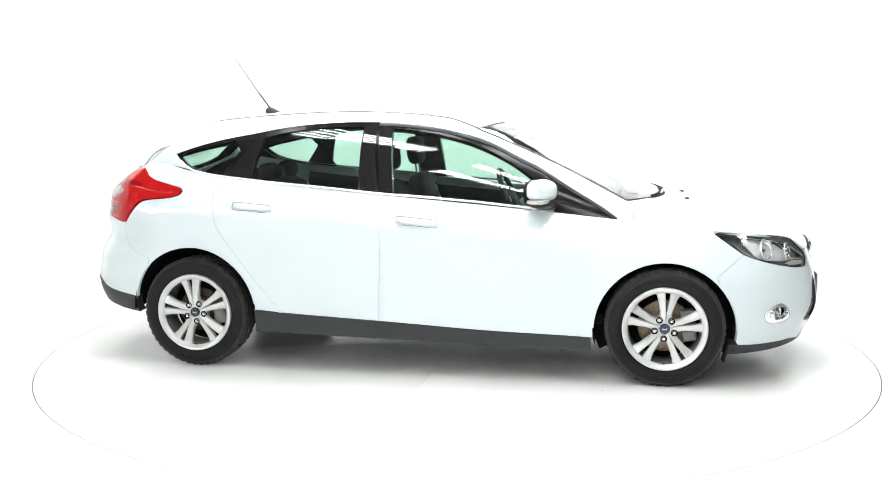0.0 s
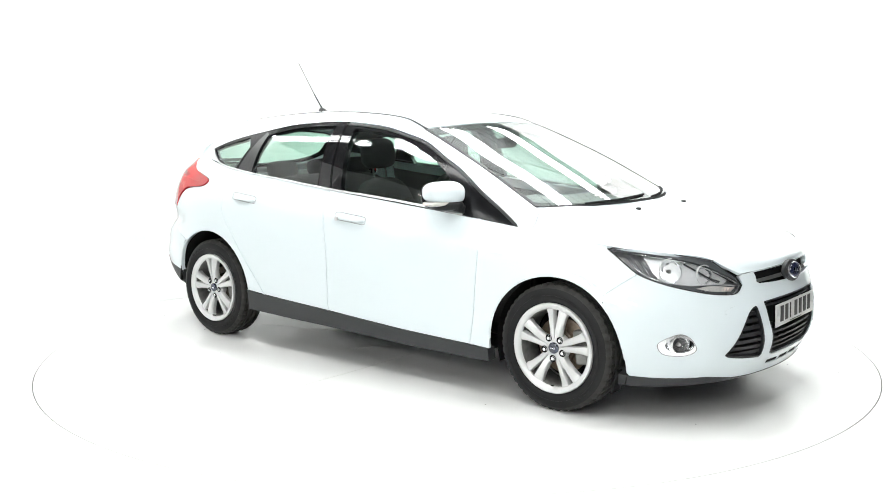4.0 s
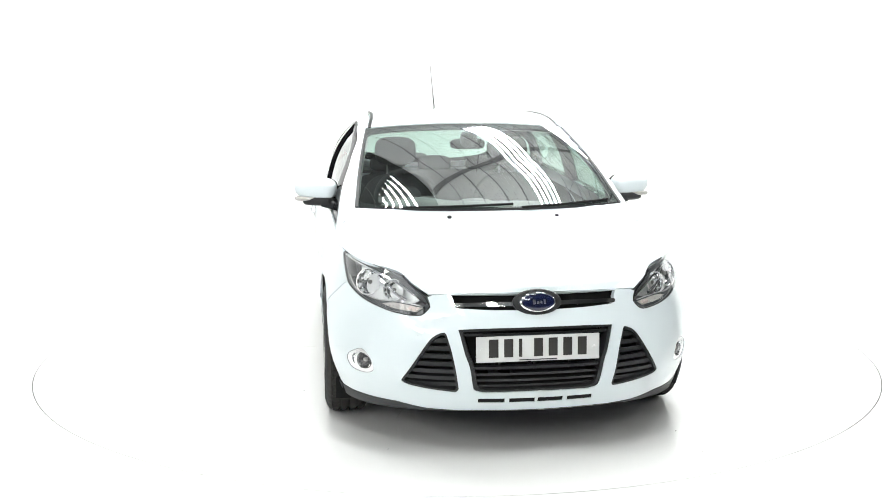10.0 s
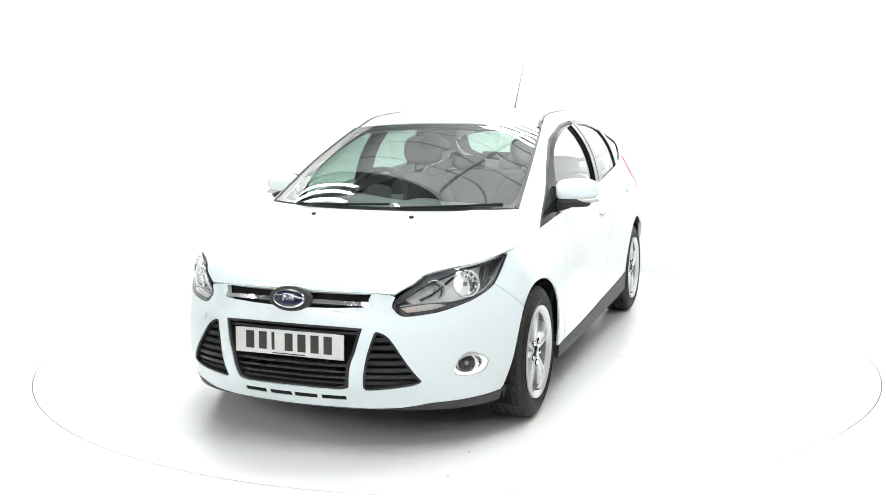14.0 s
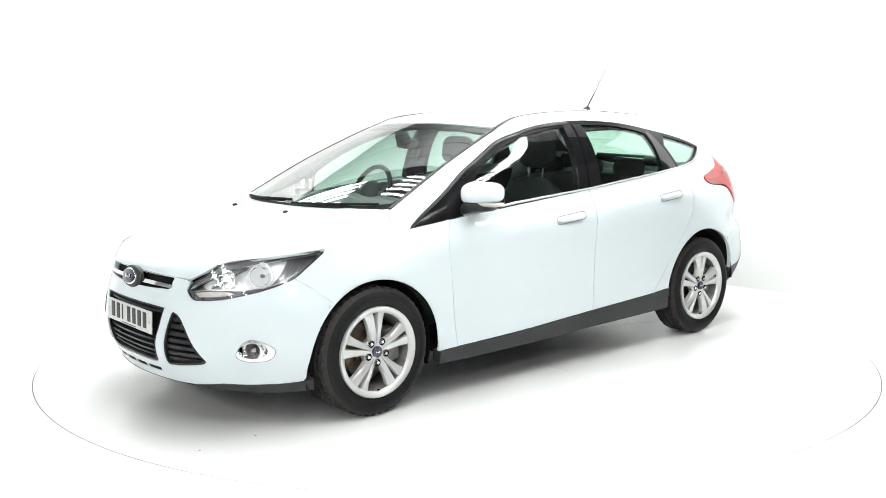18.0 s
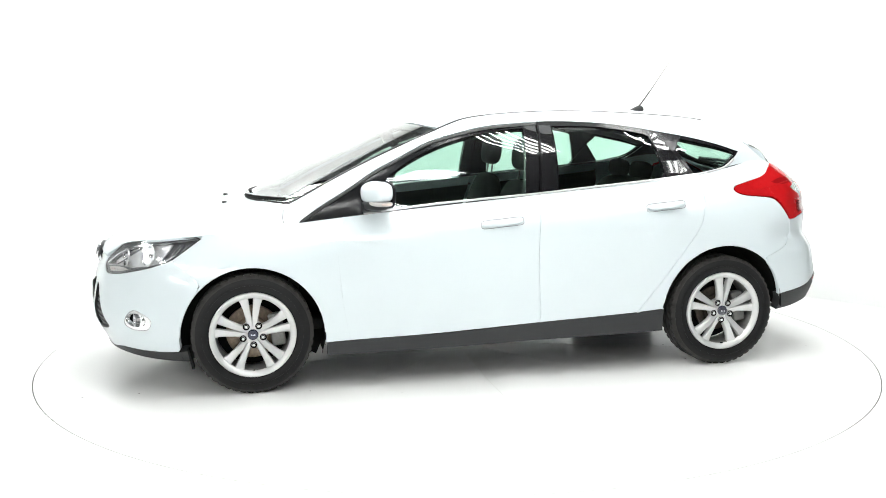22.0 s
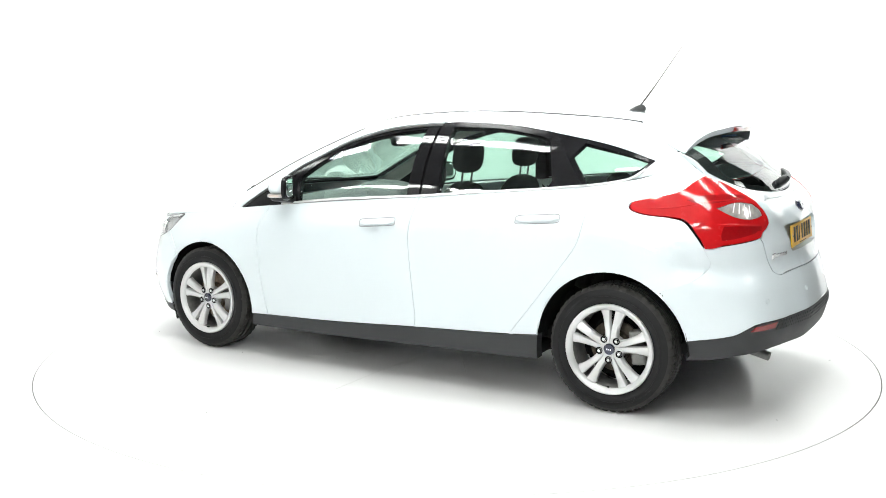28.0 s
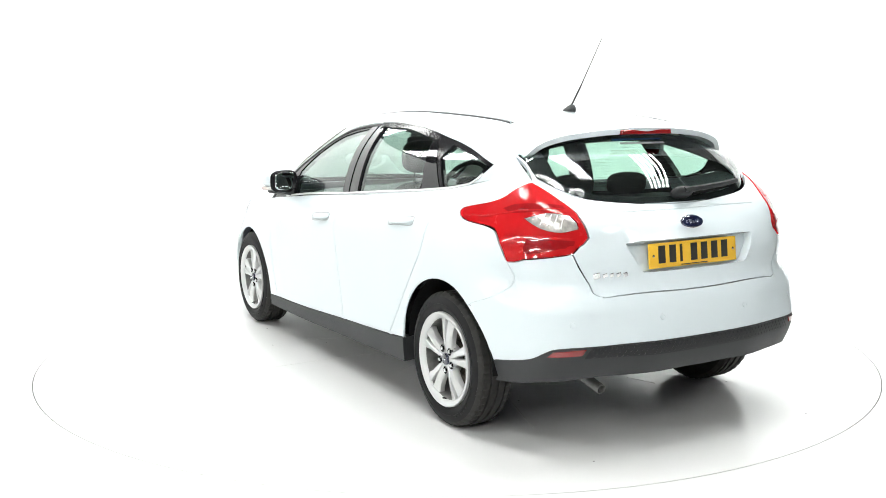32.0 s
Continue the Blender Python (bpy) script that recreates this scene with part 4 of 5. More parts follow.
    # two facetted bowls with bulb caps, and a chrome divider between them
    for (cx, cy, cz), r in (((1.850, .684, .727), .056), ((1.968, .582, .706), .044)):
        uv = solid_uv([(cx, cy, cz)])
        q, n = Vector(BELT(uv)[0]), Vector(out_normals(BELT, uv)[0])
        aim = Matrix.Translation(q - n * .012) @ (n * .7 + Vector((.5, 0, 0))).normalized().to_track_quat("Y", "Z").to_matrix().to_4x4()
        link_mesh("bowl_reflector", *sided(placed(lathe([(.000, r), (-.008, r * .95), (-.022, r * .78), (-.033, r * .50), (-.038, r * .22), (-.039, .0)], 15), aim)), CHROME, lamp, "facetted chrome bowl", smooth=False)
        link_mesh("bowl_rim", *sided(placed(lathe([(-.004, r), (.003, r), (.003, r + .004), (-.004, r + .004)], 30), aim)), REFLECT, lamp)
        link_mesh("lamp_bulb", *sided(placed(lathe([(-.040, .009), (-.012, .009), (-.008, .007), (-.007, .0)], 16), aim)), CASTING, lamp, "grey bulb cap")
    uv = solid_uv(curve([(1.890, .642, .757), (1.935, .608, .725), (1.985, .575, .694), (2.030, .540, .676)], 4))
    link_mesh("lamp_divider", *sided(band(BELT(uv), out_normals(BELT, uv), .013, .012, -.020)), CHROME, lamp, "chrome divider")
    for k in range(3):
        f = k / 2
        uv = solid_uv(curve([(1.650 + .05 * f, .752 - .014 * f, .797 - .006 * f), (1.675 + .06 * f, .754 - .014 * f, .768 - .014 * f), (1.715 + .06 * f, .754 - .012 * f, .728 - .020 * f)], 4))
        link_mesh("lamp_rib", *sided(band(BELT(uv), out_normals(BELT, uv), .006, .008, -.055)), LAMPGREY, lamp, "grey rib behind the lens")


for right in (False, True):
    head_lamp(right)


# ---- tail ----
gate_half = np.concatenate([[(15, 3.98), (14, 3.98), (13, 3.98), (12.2, 3.98)], solid_uv(curve(TAIL_IN, 4))[1:] + [.02, 0], solid_uv(curve(TAIL_END, 3))[1:] + [.02, 0], solid_uv(curve(GATE_SIDE, 4))[1:] + [.012, 0], solid_uv(curve(GATE_LOW, 6))[1:] + [0, .008]])
pocket = whole(rear_uv([(0, .776), (.15, .776), (.300, .778), (.320, .790), (.372, .885), (.375, .903), (.30, .908), (.15, .908), (0, .908)]), 15)
gate = panel("tailgate", BELT, whole(gate_half, 15), PAINT, car, holes=[pocket], step=.03, depth=.02)
panel("plate_recess", BELT, pocket, PAINT, gate, off=-.042, depth=-.040, step=.05)
crease = rear_uv(curve([(.46, 1.032), (.30, 1.030), (0, 1.028)], 6))
for m in (False, True):
    piece = band(BELT(crease), out_normals(BELT, crease), .010, .003, -.001)
    link_mesh("gate_crease", *(flipped(piece) if m else piece), PAINT, gate)
half = np.concatenate([solid_uv(curve(GATE_LOW, 6))[::-1] - [0, .008], solid_uv(curve(GATE_SIDE, 4))[::-1][1:] - [.012, 0], solid_uv(curve(TAIL_LOW, 4))[1:] - [0, .012], side_uv(curve([(-1.757, .829), (-1.7785, .768), (-1.7665, .7232), (-1.7055, .672), (-1.586, .626)], 4)),
                       side_uv(arc(*R_ARCH, math.degrees(math.atan2(.626 - R_ARCH[1], -1.586 - R_ARCH[0])), 170, 9))[1:], solid_uv(curve(BLACK_LINE, 5))])
rear_bumper = panel("rear_bumper", BELT, whole(half, 15), PAINT, car, step=.03, depth=.025)
low = solid_uv(curve([(-2.118, 0, .362), (-2.117, .156, .362), (-2.095, .423, .352), (-2.053, .60, .345), (-1.932, .741, .320), (-1.80, .80, .300), (-1.700, .838, .292)], 5))
valance = panel("rear_valance", BELT, whole(np.concatenate([solid_uv(curve(BLACK_LINE, 5))[::-1] - [0, .01], side_uv([(-1.705, .36), (-1.703, .32)]), low[::-1]]), 15), SILL, car, "dark grey plastic rear valance", step=.03, depth=.05, off=.002)
mesh_half = rear_uv([(0, .492), (.30, .492), (.585, .488), (.615, .446), (.30, .440), (0, .440)])
panel("valance_insert", BELT, whole(mesh_half, 15), TRIM, valance, "black textured insert", off=.004, depth=.004, step=.04)
stud_me = None
for k in range(47):
    for j in range(3):
        y = -.58 + k * .0252 + (.0126 if j % 2 else 0)
        if abs(y) > .585:
            continue
        uv = rear_uv([(abs(y), .451 + j * .0155)])
        flip_y = np.array((1, 1 if y > 0 else -1, 1))
        p, n = BELT(uv)[0] * flip_y, out_normals(BELT, uv)[0] * flip_y
        if stud_me is None:
            ob = link_mesh("insert_stud", *placed(block(.004, .010, .010, .0015, 1), pose(0, 0, 0, 45)), TRIM, valance)
            stud_me = ob.data
        else:
            ob = new("insert_stud", stud_me)
            ob.parent = valance
        ob.matrix_basis = Matrix.Translation(Vector(p + n * .0035)) @ Vector(n).to_track_quat("X", "Z").to_matrix().to_4x4()
for m in (False, True):
    refl = solid_uv(path([(-1.982, .763, .447), (-2.003, .744, .472)], [(-2.003, .744, .472), (-2.078, .617, .486)], [(-2.078, .617, .486), (-2.071, .636, .457)], [(-2.071, .636, .457), (-1.982, .763, .447)], n=4))
    panel("rear_reflector", BELT, refl, DARKRED, valance, "dark red reflector strip", off=.006, depth=.006, step=.03, mirrored=m)
    for p in ((-2.034, .660, .587), (-2.110, .246, .592)):
        uv = solid_uv([p])
        q, n = BELT(uv)[0], out_normals(BELT, uv)[0]
        turn = Vector(n).to_track_quat("Y", "Z").to_matrix().to_4x4()
        piece = placed(lathe([(-.002, .0125), (.002, .0125), (.0025, .0112), (.0012, .0108), (.0018, .008), (.002, .0)], 22), Matrix.Translation(Vector(q)) @ turn)
        link_mesh("parking_sensor", *(flipped(piece) if m else piece), PAINT, rear_bumper)
number_plate("rear_plate", pose(-2.030, 0, .840, 0, -6, 180), PLATEYELLOW, "yellow number plate with dark bars on the tailgate")
badge = link_mesh("tail_emblem", *placed(oval(.066, .032, .008), pose(-2.010, 0, .972, 0, -24, 180)), CHROME, car, "oval tail emblem, dark blue in a chrome ring")
link_mesh("emblem_field", *placed(oval(.060, .027, .006), pose(-2.018, 0, .974, 0, -24, 180)), BLUE, badge)
link_mesh("emblem_mark", *placed(joined(*(placed(block(.002, w, h, .0006), Matrix.Translation((0, y, z))) for y, z, w, h in ((-.018, .001, .012, .018), (-.002, -.002, .010, .009), (.012, -.001, .008, .010), (.026, .001, .008, .016)))), pose(-2.0255, 0, .977, 0, -24, 180)), CHROME, badge)
# slanted chrome bars of the model badge
for y, w, h in ((.520, .030, .024), (.484, .022, .017), (.453, .020, .017), (.422, .022, .017), (.391, .020, .017)):
    uv = rear_uv([(y, .777)])
    q, n = BELT(uv)[0], out_normals(BELT, uv)[0]
    link_mesh("badge_letter", *placed(block(.004, w, h, .002), Matrix.Translation(Vector(q + n * .002)) @ Vector(n).to_track_quat("X", "Z").to_matrix().to_4x4() @ pose(0, 0, 0, 14)), FOGCHROME, gate)


def tail_lamp(m):
    loop = np.concatenate([solid_uv(curve(leg, 4))[1:] for leg in (TAIL_TOP, TAIL_IN, TAIL_END, TAIL_LOW, TAIL_FRONT)])
    base = panel("tail_lamp", BELT, loop, DARKRED, car, "red wrap-round tail lamp with a clear reversing window", off=-.015, depth=.012, step=.025, mirrored=m)
    white = path(solid_uv([(-1.768, .706, .992), (-1.825, .640, 1.010), (-1.882, .582, 1.000)]), solid_uv([(-1.882, .582, 1.000), (-1.912, .566, .978), (-1.926, .566, .957)]),
                 solid_uv([(-1.926, .566, .957), (-1.896, .620, .945), (-1.842, .674, .954), (-1.768, .706, .992)]), n=4)
    centre, core = loop.mean(0), white.mean(0)
    panel("red_lens", BELT, loop * .985 + centre * .015, RED, base, holes=[white], off=.004, depth=.016, step=.025, mirrored=m)
    panel("clear_lens", BELT, core + (white - core) * .96, REVLAMP, base, "clear silvery reversing window", off=.0020, depth=.012, step=.02, mirrored=m)
    panel("lamp_back", BELT, loop, DEEP, base, "black lamp back", off=-.028, depth=0, step=.05, mirrored=m)
    # moulded ridges between the lamp's chambers
    shade = path(solid_uv([(-1.655, .750, 1.040), (-1.72, .712, 1.054), (-1.800, .650, 1.046), (-1.850, .592, 1.036)]), solid_uv([(-1.850, .592, 1.036), (-1.866, .590, 1.020)]), solid_uv([(-1.866, .590, 1.020), (-1.80, .660, 1.018), (-1.72, .725, 1.014), (-1.655, .750, 1.040)]), n=4)
    panel("upper_chamber", BELT, shade, MIDRED, base, "darker red upper chamber", off=.0048, depth=.004, step=.02, mirrored=m)
    block_uv = path(solid_uv([(-1.815, .735, .925), (-1.87, .685, .925), (-1.935, .590, .922)]), solid_uv([(-1.935, .590, .922), (-1.942, .600, .892)]), solid_uv([(-1.942, .600, .892), (-1.88, .690, .872), (-1.815, .752, .862)]), solid_uv([(-1.815, .752, .862), (-1.815, .735, .925)]), n=4)
    panel("lower_chamber", BELT, block_uv, MIDRED, base, "deep red lower chamber", off=.0048, depth=.004, step=.02, mirrored=m)
    for pts in ([(-1.80, .742, .935), (-1.86, .690, .932), (-1.93, .600, .928)], [(-1.46, .805, 1.004), (-1.56, .783, 1.004), (-1.66, .748, 1.012), (-1.78, .672, 1.020), (-1.866, .590, 1.018)]):
        uv = solid_uv(curve(pts, 5))
        piece = band(BELT(uv), out_normals(BELT, uv), .006, .003, .0030)
        link_mesh("lens_ridge", *(flipped(piece) if m else piece), RED, base, "red moulded ridge")
    for k in range(4):
        f = .2 + .2 * k
        a, b = np.array((-1.80, .655, 1.008)) * (1 - f) + np.array((-1.885, .583, .988)) * f, np.array((-1.80, .682, .972)) * (1 - f) + np.array((-1.905, .602, .950)) * f
        uv = solid_uv(curve([a, (a + b) / 2, b], 3))
        piece = band(BELT(uv), out_normals(BELT, uv), .005, .002, .0015)
        link_mesh("lens_rib", *(flipped(piece) if m else piece), ALLOY, base, "silvery rib")


for right in (False, True):
    tail_lamp(right)

# back window and spoiler
back_half = solid_uv([(-1.60, 0, 1.350), (-1.59, .30, 1.34), (-1.575, .47, 1.315), (-1.553, .618, 1.262), (-1.60, .624, 1.226), (-1.652, .624, 1.188), (-1.700, .605, 1.160), (-1.760, .562, 1.128), (-1.813, .512, 1.101), (-1.865, .43, 1.076), (-1.899, .30, 1.065), (-1.925, 0, 1.056)], (0, 3, 0, 4), BACK)
back_half[0, 0] = back_half[-1, 0] = 0
back_half[:, 0] = np.minimum(back_half[:, 0], 2.94)
back_half[:, 1] = np.maximum(back_half[:, 1], .03)
back_loop = whole(dense(back_half, .12)[:-int(np.ceil(np.linalg.norm(back_half[-1] - back_half[0]) / .12)) + 1])
window = panel("back_window", BACK, back_loop, GLASS, gate, "green-tinted back window with heater lines", off=.003, depth=0, step=.05)
window.visible_shadow = False
mid = np.array((0, back_loop[:, 1].mean()))
panel("window_border", BACK, back_loop, PRINT, gate, "black printed window border", holes=[mid + (back_loop - mid) * np.array((.83, .85))], off=-.003, depth=.012, step=.03)
side_fill = np.concatenate([[(0, 0), (1.5, 0), (3, 0)], [(3, 2), (3, 3.98)], [(2, 3.98), (1, 3.98), (0, 3.98)]])
panel("gate_frame", BACK, whole(dense(side_fill, .12)[:-int(np.ceil(4 / .12))]), PAINT, gate, holes=[mid + (back_loop - mid) * 1.004], off=-.002, depth=.02, step=.03)
for z in np.linspace(.9, 3.2, 14):
    uv = np.c_[np.linspace(-1.9, 1.9, 14), np.full(14, z)]
    link_mesh("heater_line", *band(BACK(uv), out_normals(BACK, uv), .0006, .0004, -.001), SILL, gate)
# a wing that runs on from the roof, with end plates down to the pillars
tails = np.array([(-1.722, 0, 1.380), (-1.709, .145, 1.376), (-1.690, .300, 1.365), (-1.660, .430, 1.348), (-1.630, .540, 1.313)])
net = []
for k, tail in enumerate(tails):
    u = (0, 1, 2, 3, 3.88)[k]
    fore = TOP([(u, 6.025 + .28 * (1 - u / 3.9) ** 2)])[0]
    net.append([fore + (tail - fore) * f + np.array((0, 0, .008 * math.sin(math.pi * f))) for f in (0, .25, .5, .75, 1)])
net.append(list(TOP([(3.99, v) for v in (6.04, 6.5, 7.0, 7.5)])) + [np.array((-1.592, .606, 1.250))])
WING = Surface(net, low=True)
for m in (False, True):
    uv = np.c_[np.full(24, 3.97), np.linspace(5.9, 8.0, 24)]
    piece = band(TOP(uv), out_normals(TOP, uv), .06, .004, -.012)
    link_mesh("gate_shoulder", *(flipped(piece) if m else piece), PAINT, gate)
spoiler = link_mesh("spoiler", *sheet(WING, whole([(u, 0) for u in np.linspace(0, 4.98, 14)] + [(4.98, v) for v in (1, 2, 3, 3.98)] + [(u, 3.98) for u in np.linspace(4.8, 0, 20)]), depth=.026, step=.03, both=True), PAINT, gate, "white roof spoiler over the back window")
link_mesh("brake_lamp", *placed(block(.030, .300, .022, .005), pose(-1.702, 0, 1.358, 0, 12)), DARKRED, gate, "slim dark red high brake lamp")
for y, z, w, mat in ((.0, 1.322, .30, STICKER), (-.01, 1.305, .27, STICKERWHITE)):
    uv = BACK.near([(-1.62, y, z)], (0, 1, 1), (-3, 3, 0, 4))
    q, n = BACK(uv)[0], out_normals(BACK, uv)[0]
    link_mesh("window_sticker", *placed(block(.001, w, .013, .0003), Matrix.Translation(Vector(q + n * .005)) @ Vector(n).to_track_quat("X", "Z").to_matrix().to_4x4()), mat, gate, "blue and white printed window strip")
# rear wiper
wiper = link_mesh("rear_wiper", *placed(pillow(.070, .12, .045, 2.6, 10), pose(-1.918, -.03, 1.094, 0, 40)), TRIM, gate, "black rear wiper arm at rest")
link_mesh("wiper_arm", *tube([(-1.945, -.02, 1.108), (-1.925, -.16, 1.112), (-1.885, -.32, 1.118), (-1.826, -.47, 1.125)], .012, 8), TRIM, gate)
link_mesh("wiper_blade", *tube([(-1.915, -.10, 1.086), (-1.880, -.30, 1.097), (-1.818, -.48, 1.112)], .008, 8), DEEP, gate)
# exhaust
link_mesh("exhaust_pipe", *placed(lathe([(-.12, .022), (.030, .022), (.032, .020), (.030, .018), (-.10, .018)], 24), pose(-1.968, .48, .290, -14, 0, 90) @ pose(0, 0, 0, 0, 0, 0)), CASTING, car, "dull dark exhaust tail pipe")

# ---- wipers at the windscreen ----
for base_y, tip_y in ((-.45, .08), (.12, .62)):
    ys = np.linspace(base_y, tip_y, 9)
    uv = TOP.near([(0, y, .980 + .014 * i / 8) for i, y in enumerate(ys)], (0, 1, 1), (-4, 4, 0, 2))
    p, n = TOP(uv), out_normals(TOP, uv)
    arm = link_mesh("windscreen_wiper", *band(p + n * .006, n, .011, .006), DEEP, car, "black windscreen wiper lying along the glass foot")
    link_mesh("wiper_blade", *band(p + n * .002, n, .006, .006), RUBBER, arm)
# ---- door mirrors ----
def door_mirror(m):
    verts, faces = pillow(.116, .232, .118, 3.0, 22)
    # the shell narrows outwards, slopes down to the front and is flat underneath
    verts = [(x * (1 - .10 * (y / .11)), y, max(-.046, (z * (1 - .24 * max(0, x / .058)) if z > 0 else z) * (1 - .10 * (y / .11)) + .004 * (y / .11))) for x, y, z in verts]
    at = pose(.672, .893, 1.043, 0, 0, 20)
    sided = lambda piece: flipped(piece) if m else piece
    shell = link_mesh("door_mirror", *sided(placed((verts, faces), at)), PAINT, car, "white door mirror on a black foot with a clear indicator")
    link_mesh("mirror_foot", *sided(placed(pillow(.104, .180, .050, 3.2, 14), at @ pose(.002, -.020, -.068))), TRIM, shell, "black plastic mirror foot")
    link_mesh("mirror_stalk", *sided(placed(block(.105, .130, .048, .014), pose(.690, .805, .955, 16, 0, 0))), TRIM, shell)
    link_mesh("mirror_indicator", *sided(placed(pillow(.098, .130, .026, 3.6, 14), at @ pose(.004, .046, -.054))), CLEARLAMP, shell, "clear indicator strip")
    link_mesh("indicator_bulb", *sided(placed(pillow(.060, .022, .016, 3.0, 8), at @ pose(.004, .104, -.054))), AMBER, shell, "pale amber lamp")
    link_mesh("mirror_rim", *sided(placed(pillow(.036, .214, .140, 3.4, 18), at @ pose(-.046, -.004, -.014))), FRAME, shell, "black mirror rim")
    link_mesh("mirror_glass", *sided(placed(pillow(.006, .178, .110, 3.4, 14), at @ pose(-.0635, -.004, -.012))), MIRROR, shell, "silvered mirror glass")


for right in (False, True):
    door_mirror(right)


# ---- wheels ----
def wheel(spin, rear):
    """A wheel whose outer face looks along +y, about its own centre."""
    hub = tagged(new("wheel"), "silver five-spoke alloy wheel with a black tyre")
    hub.parent = car
    side = [(-.085, .222), (-.098, .240), (-.101, .262), (-.097, .282), (-.090, .294)]
    tread = [(-.090, .294), (-.084, .304), (-.074, .3125)]
    for a, b in ((-.070, -.050), (-.042, -.012), (.002, .030), (.040, .070)):
        tread += [(a, .3055), (a + .001, .316), (b - .001, .316), (b, .3055)]
    tread += [(.074, .3125), (.084, .304), (.090, .294)]
    far = [(.090, .294), (.097, .282), (.101, .262), (.098, .240), (.085, .222)]
    link_mesh("tyre", *lathe(side, 96), RUBBER, hub, "black rubber tyre, dull and slightly dusty")
    link_mesh("tyre_wall", *lathe(far, 96), RUBBER, hub)
    ribs = len(tread)
    link_mesh("tread", *lathe(tread, 192, lambda i, j: -.006 if (0 < j <= 5 or ribs - 6 <= j < ribs - 1) and i % 4 == 0 else 0.0), TREAD, hub, "grooved dusty tyre tread")
    # moulded bars where the maker's lettering stands
    for k in (20, 28, 36, 44, 200, 206, 212, 218, 224):
        link_mesh("tyre_mark", *placed(block(.018, .003, .012, .001), pose(0, 0, 0, 0, k + 6, 0) @ pose(0, .0985, .268, -14)), RUBBER, hub)
    link_mesh("tyre_bead", *lathe([(.101, .262), (.1035, .262), (.1035, .259), (.101, .259)], 80), RUBBER, hub)
    rim = link_mesh("rim", *lathe([(.082, .2245), (.099, .2225), (.102, .2180), (.100, .2110), (.095, .2040), (.090, .1960), (.078, .1915)], 80), ALLOY, hub, "bright silver alloy rim")
    # the barrel's shade is put into its colour, darker than the rim
    link_mesh("rim_barrel", *lathe([(.078, .1915), (.070, .1905), (-.06, .1880), (-.085, .2150), (-.085, .222)], 80), CASTING, hub, "dull grey inner rim barrel")
    # five pairs of blades
    blade_me = None
    for k in range(5):
        for way in (-1, 1):
            a = radians(spin + 72 * k)
            if blade_me is None:
                blade_me = {}
            if way not in blade_me:
                n = 12
                verts, faces = [], []
                for i in range(n + 1):
                    f = i / n
                    r = .030 + .172 * f
                    inner = .0006 + .0135 * max(0, (f - .34) / .66) ** .8
                    width = .0235 + .008 * (1 - f) ** 2 + .004 * math.sin(math.pi * f) + .018 * f ** 2.0 + .024 * f ** 6
                    crest = .081 + .004 * f + .005 * math.sin(math.pi * f) ** 2
                    p = [(inner, crest - .030), (inner, crest - .005), (inner + .003, crest), (inner + width * .78, crest - .005), (inner + width, crest - .014), (inner + width, crest - .038)]
                    verts += [(way * q, y, r) for q, y in p]
                for i in range(n):
                    faces += [(i * 6 + j, i * 6 + (j + 1) % 6, (i + 1) * 6 + (j + 1) % 6, (i + 1) * 6 + j)[::way] for j in range(6)]
                faces += [tuple(range(6))[::-way], tuple(n * 6 + j for j in range(6))[::way]]
                ob = link_mesh("spoke", verts, faces, ALLOY, hub)
                blade_me[way] = ob.data
            else:
                ob = new("spoke", blade_me[way])
                ob.parent = hub
            ob.matrix_basis = pose(0, 0, 0, 0, math.degrees(a), 0)
    link_mesh("wheel_hub", *lathe([(.030, .068), (.062, .068), (.072, .060), (.078, .046), (.079, .030), (.072, .0)], 40), ALLOY, hub)
    cap = link_mesh("hub_cap", *lathe([(.070, .029), (.086, .0275), (.089, .024), (.090, .0)], 32), BLUE, hub, "dark blue hub cap")
    link_mesh("cap_mark", *placed(joined(*(placed(block(w, .002, h, .0005), Matrix.Translation((x, .0905, z))) for x, z, w, h in ((-.009, 0, .005, .010), (0, -.001, .006, .006), (.009, 0, .005, .009)))), pose(0, 0, 0)), CHROME, hub)
    for k in range(5):
        a = radians(spin + 36 + 72 * k)
        at = Matrix.Translation((.054 * math.sin(a), .066, .054 * math.cos(a)))
        link_mesh("wheel_nut", *placed(lathe([(.0, .0105), (.018, .0105), (.022, .008), (.022, .0)], 6), at), CHROME, hub, "bright wheel nut")
        link_mesh("nut_hole", *placed(lathe([(.0165, .0180), (.0175, .0168), (.012, .0115)], 18), at), DEEP, hub)
    link_mesh("brake_disc", *lathe([(-.020, .128 if rear else .140), (.0, .128 if rear else .140), (.002, .125 if rear else .137), (.002, .085), (.020, .080), (.024, .0)], 48), DRUM if rear else RUST, hub, "worn steel brake disc with rust")
    link_mesh("brake_caliper", *placed(block(.075, .07, .17, .015), pose(-.125, .005, .01, 0, 8, 0)), CASTING, hub, "grey cast brake caliper")
    link_mesh("inner_drum", *lathe([(-.08, .19), (-.045, .15), (-.04, .0)], 40), DEEP, hub)
    link_mesh("valve", *rod((.0, .080, -.190), (.0, .100, -.184), .004, .003, 8), DEEP, hub)
    return hub


for x, spins in ((1.326, (2, -4)), (-1.326, (-4, 8))):
    for s, spin in zip((1, -1), spins):
        w = wheel(spin, x < 0)
        w.matrix_basis = pose(x, s * .770, .316, 0, 0, 0 if s > 0 else 180)

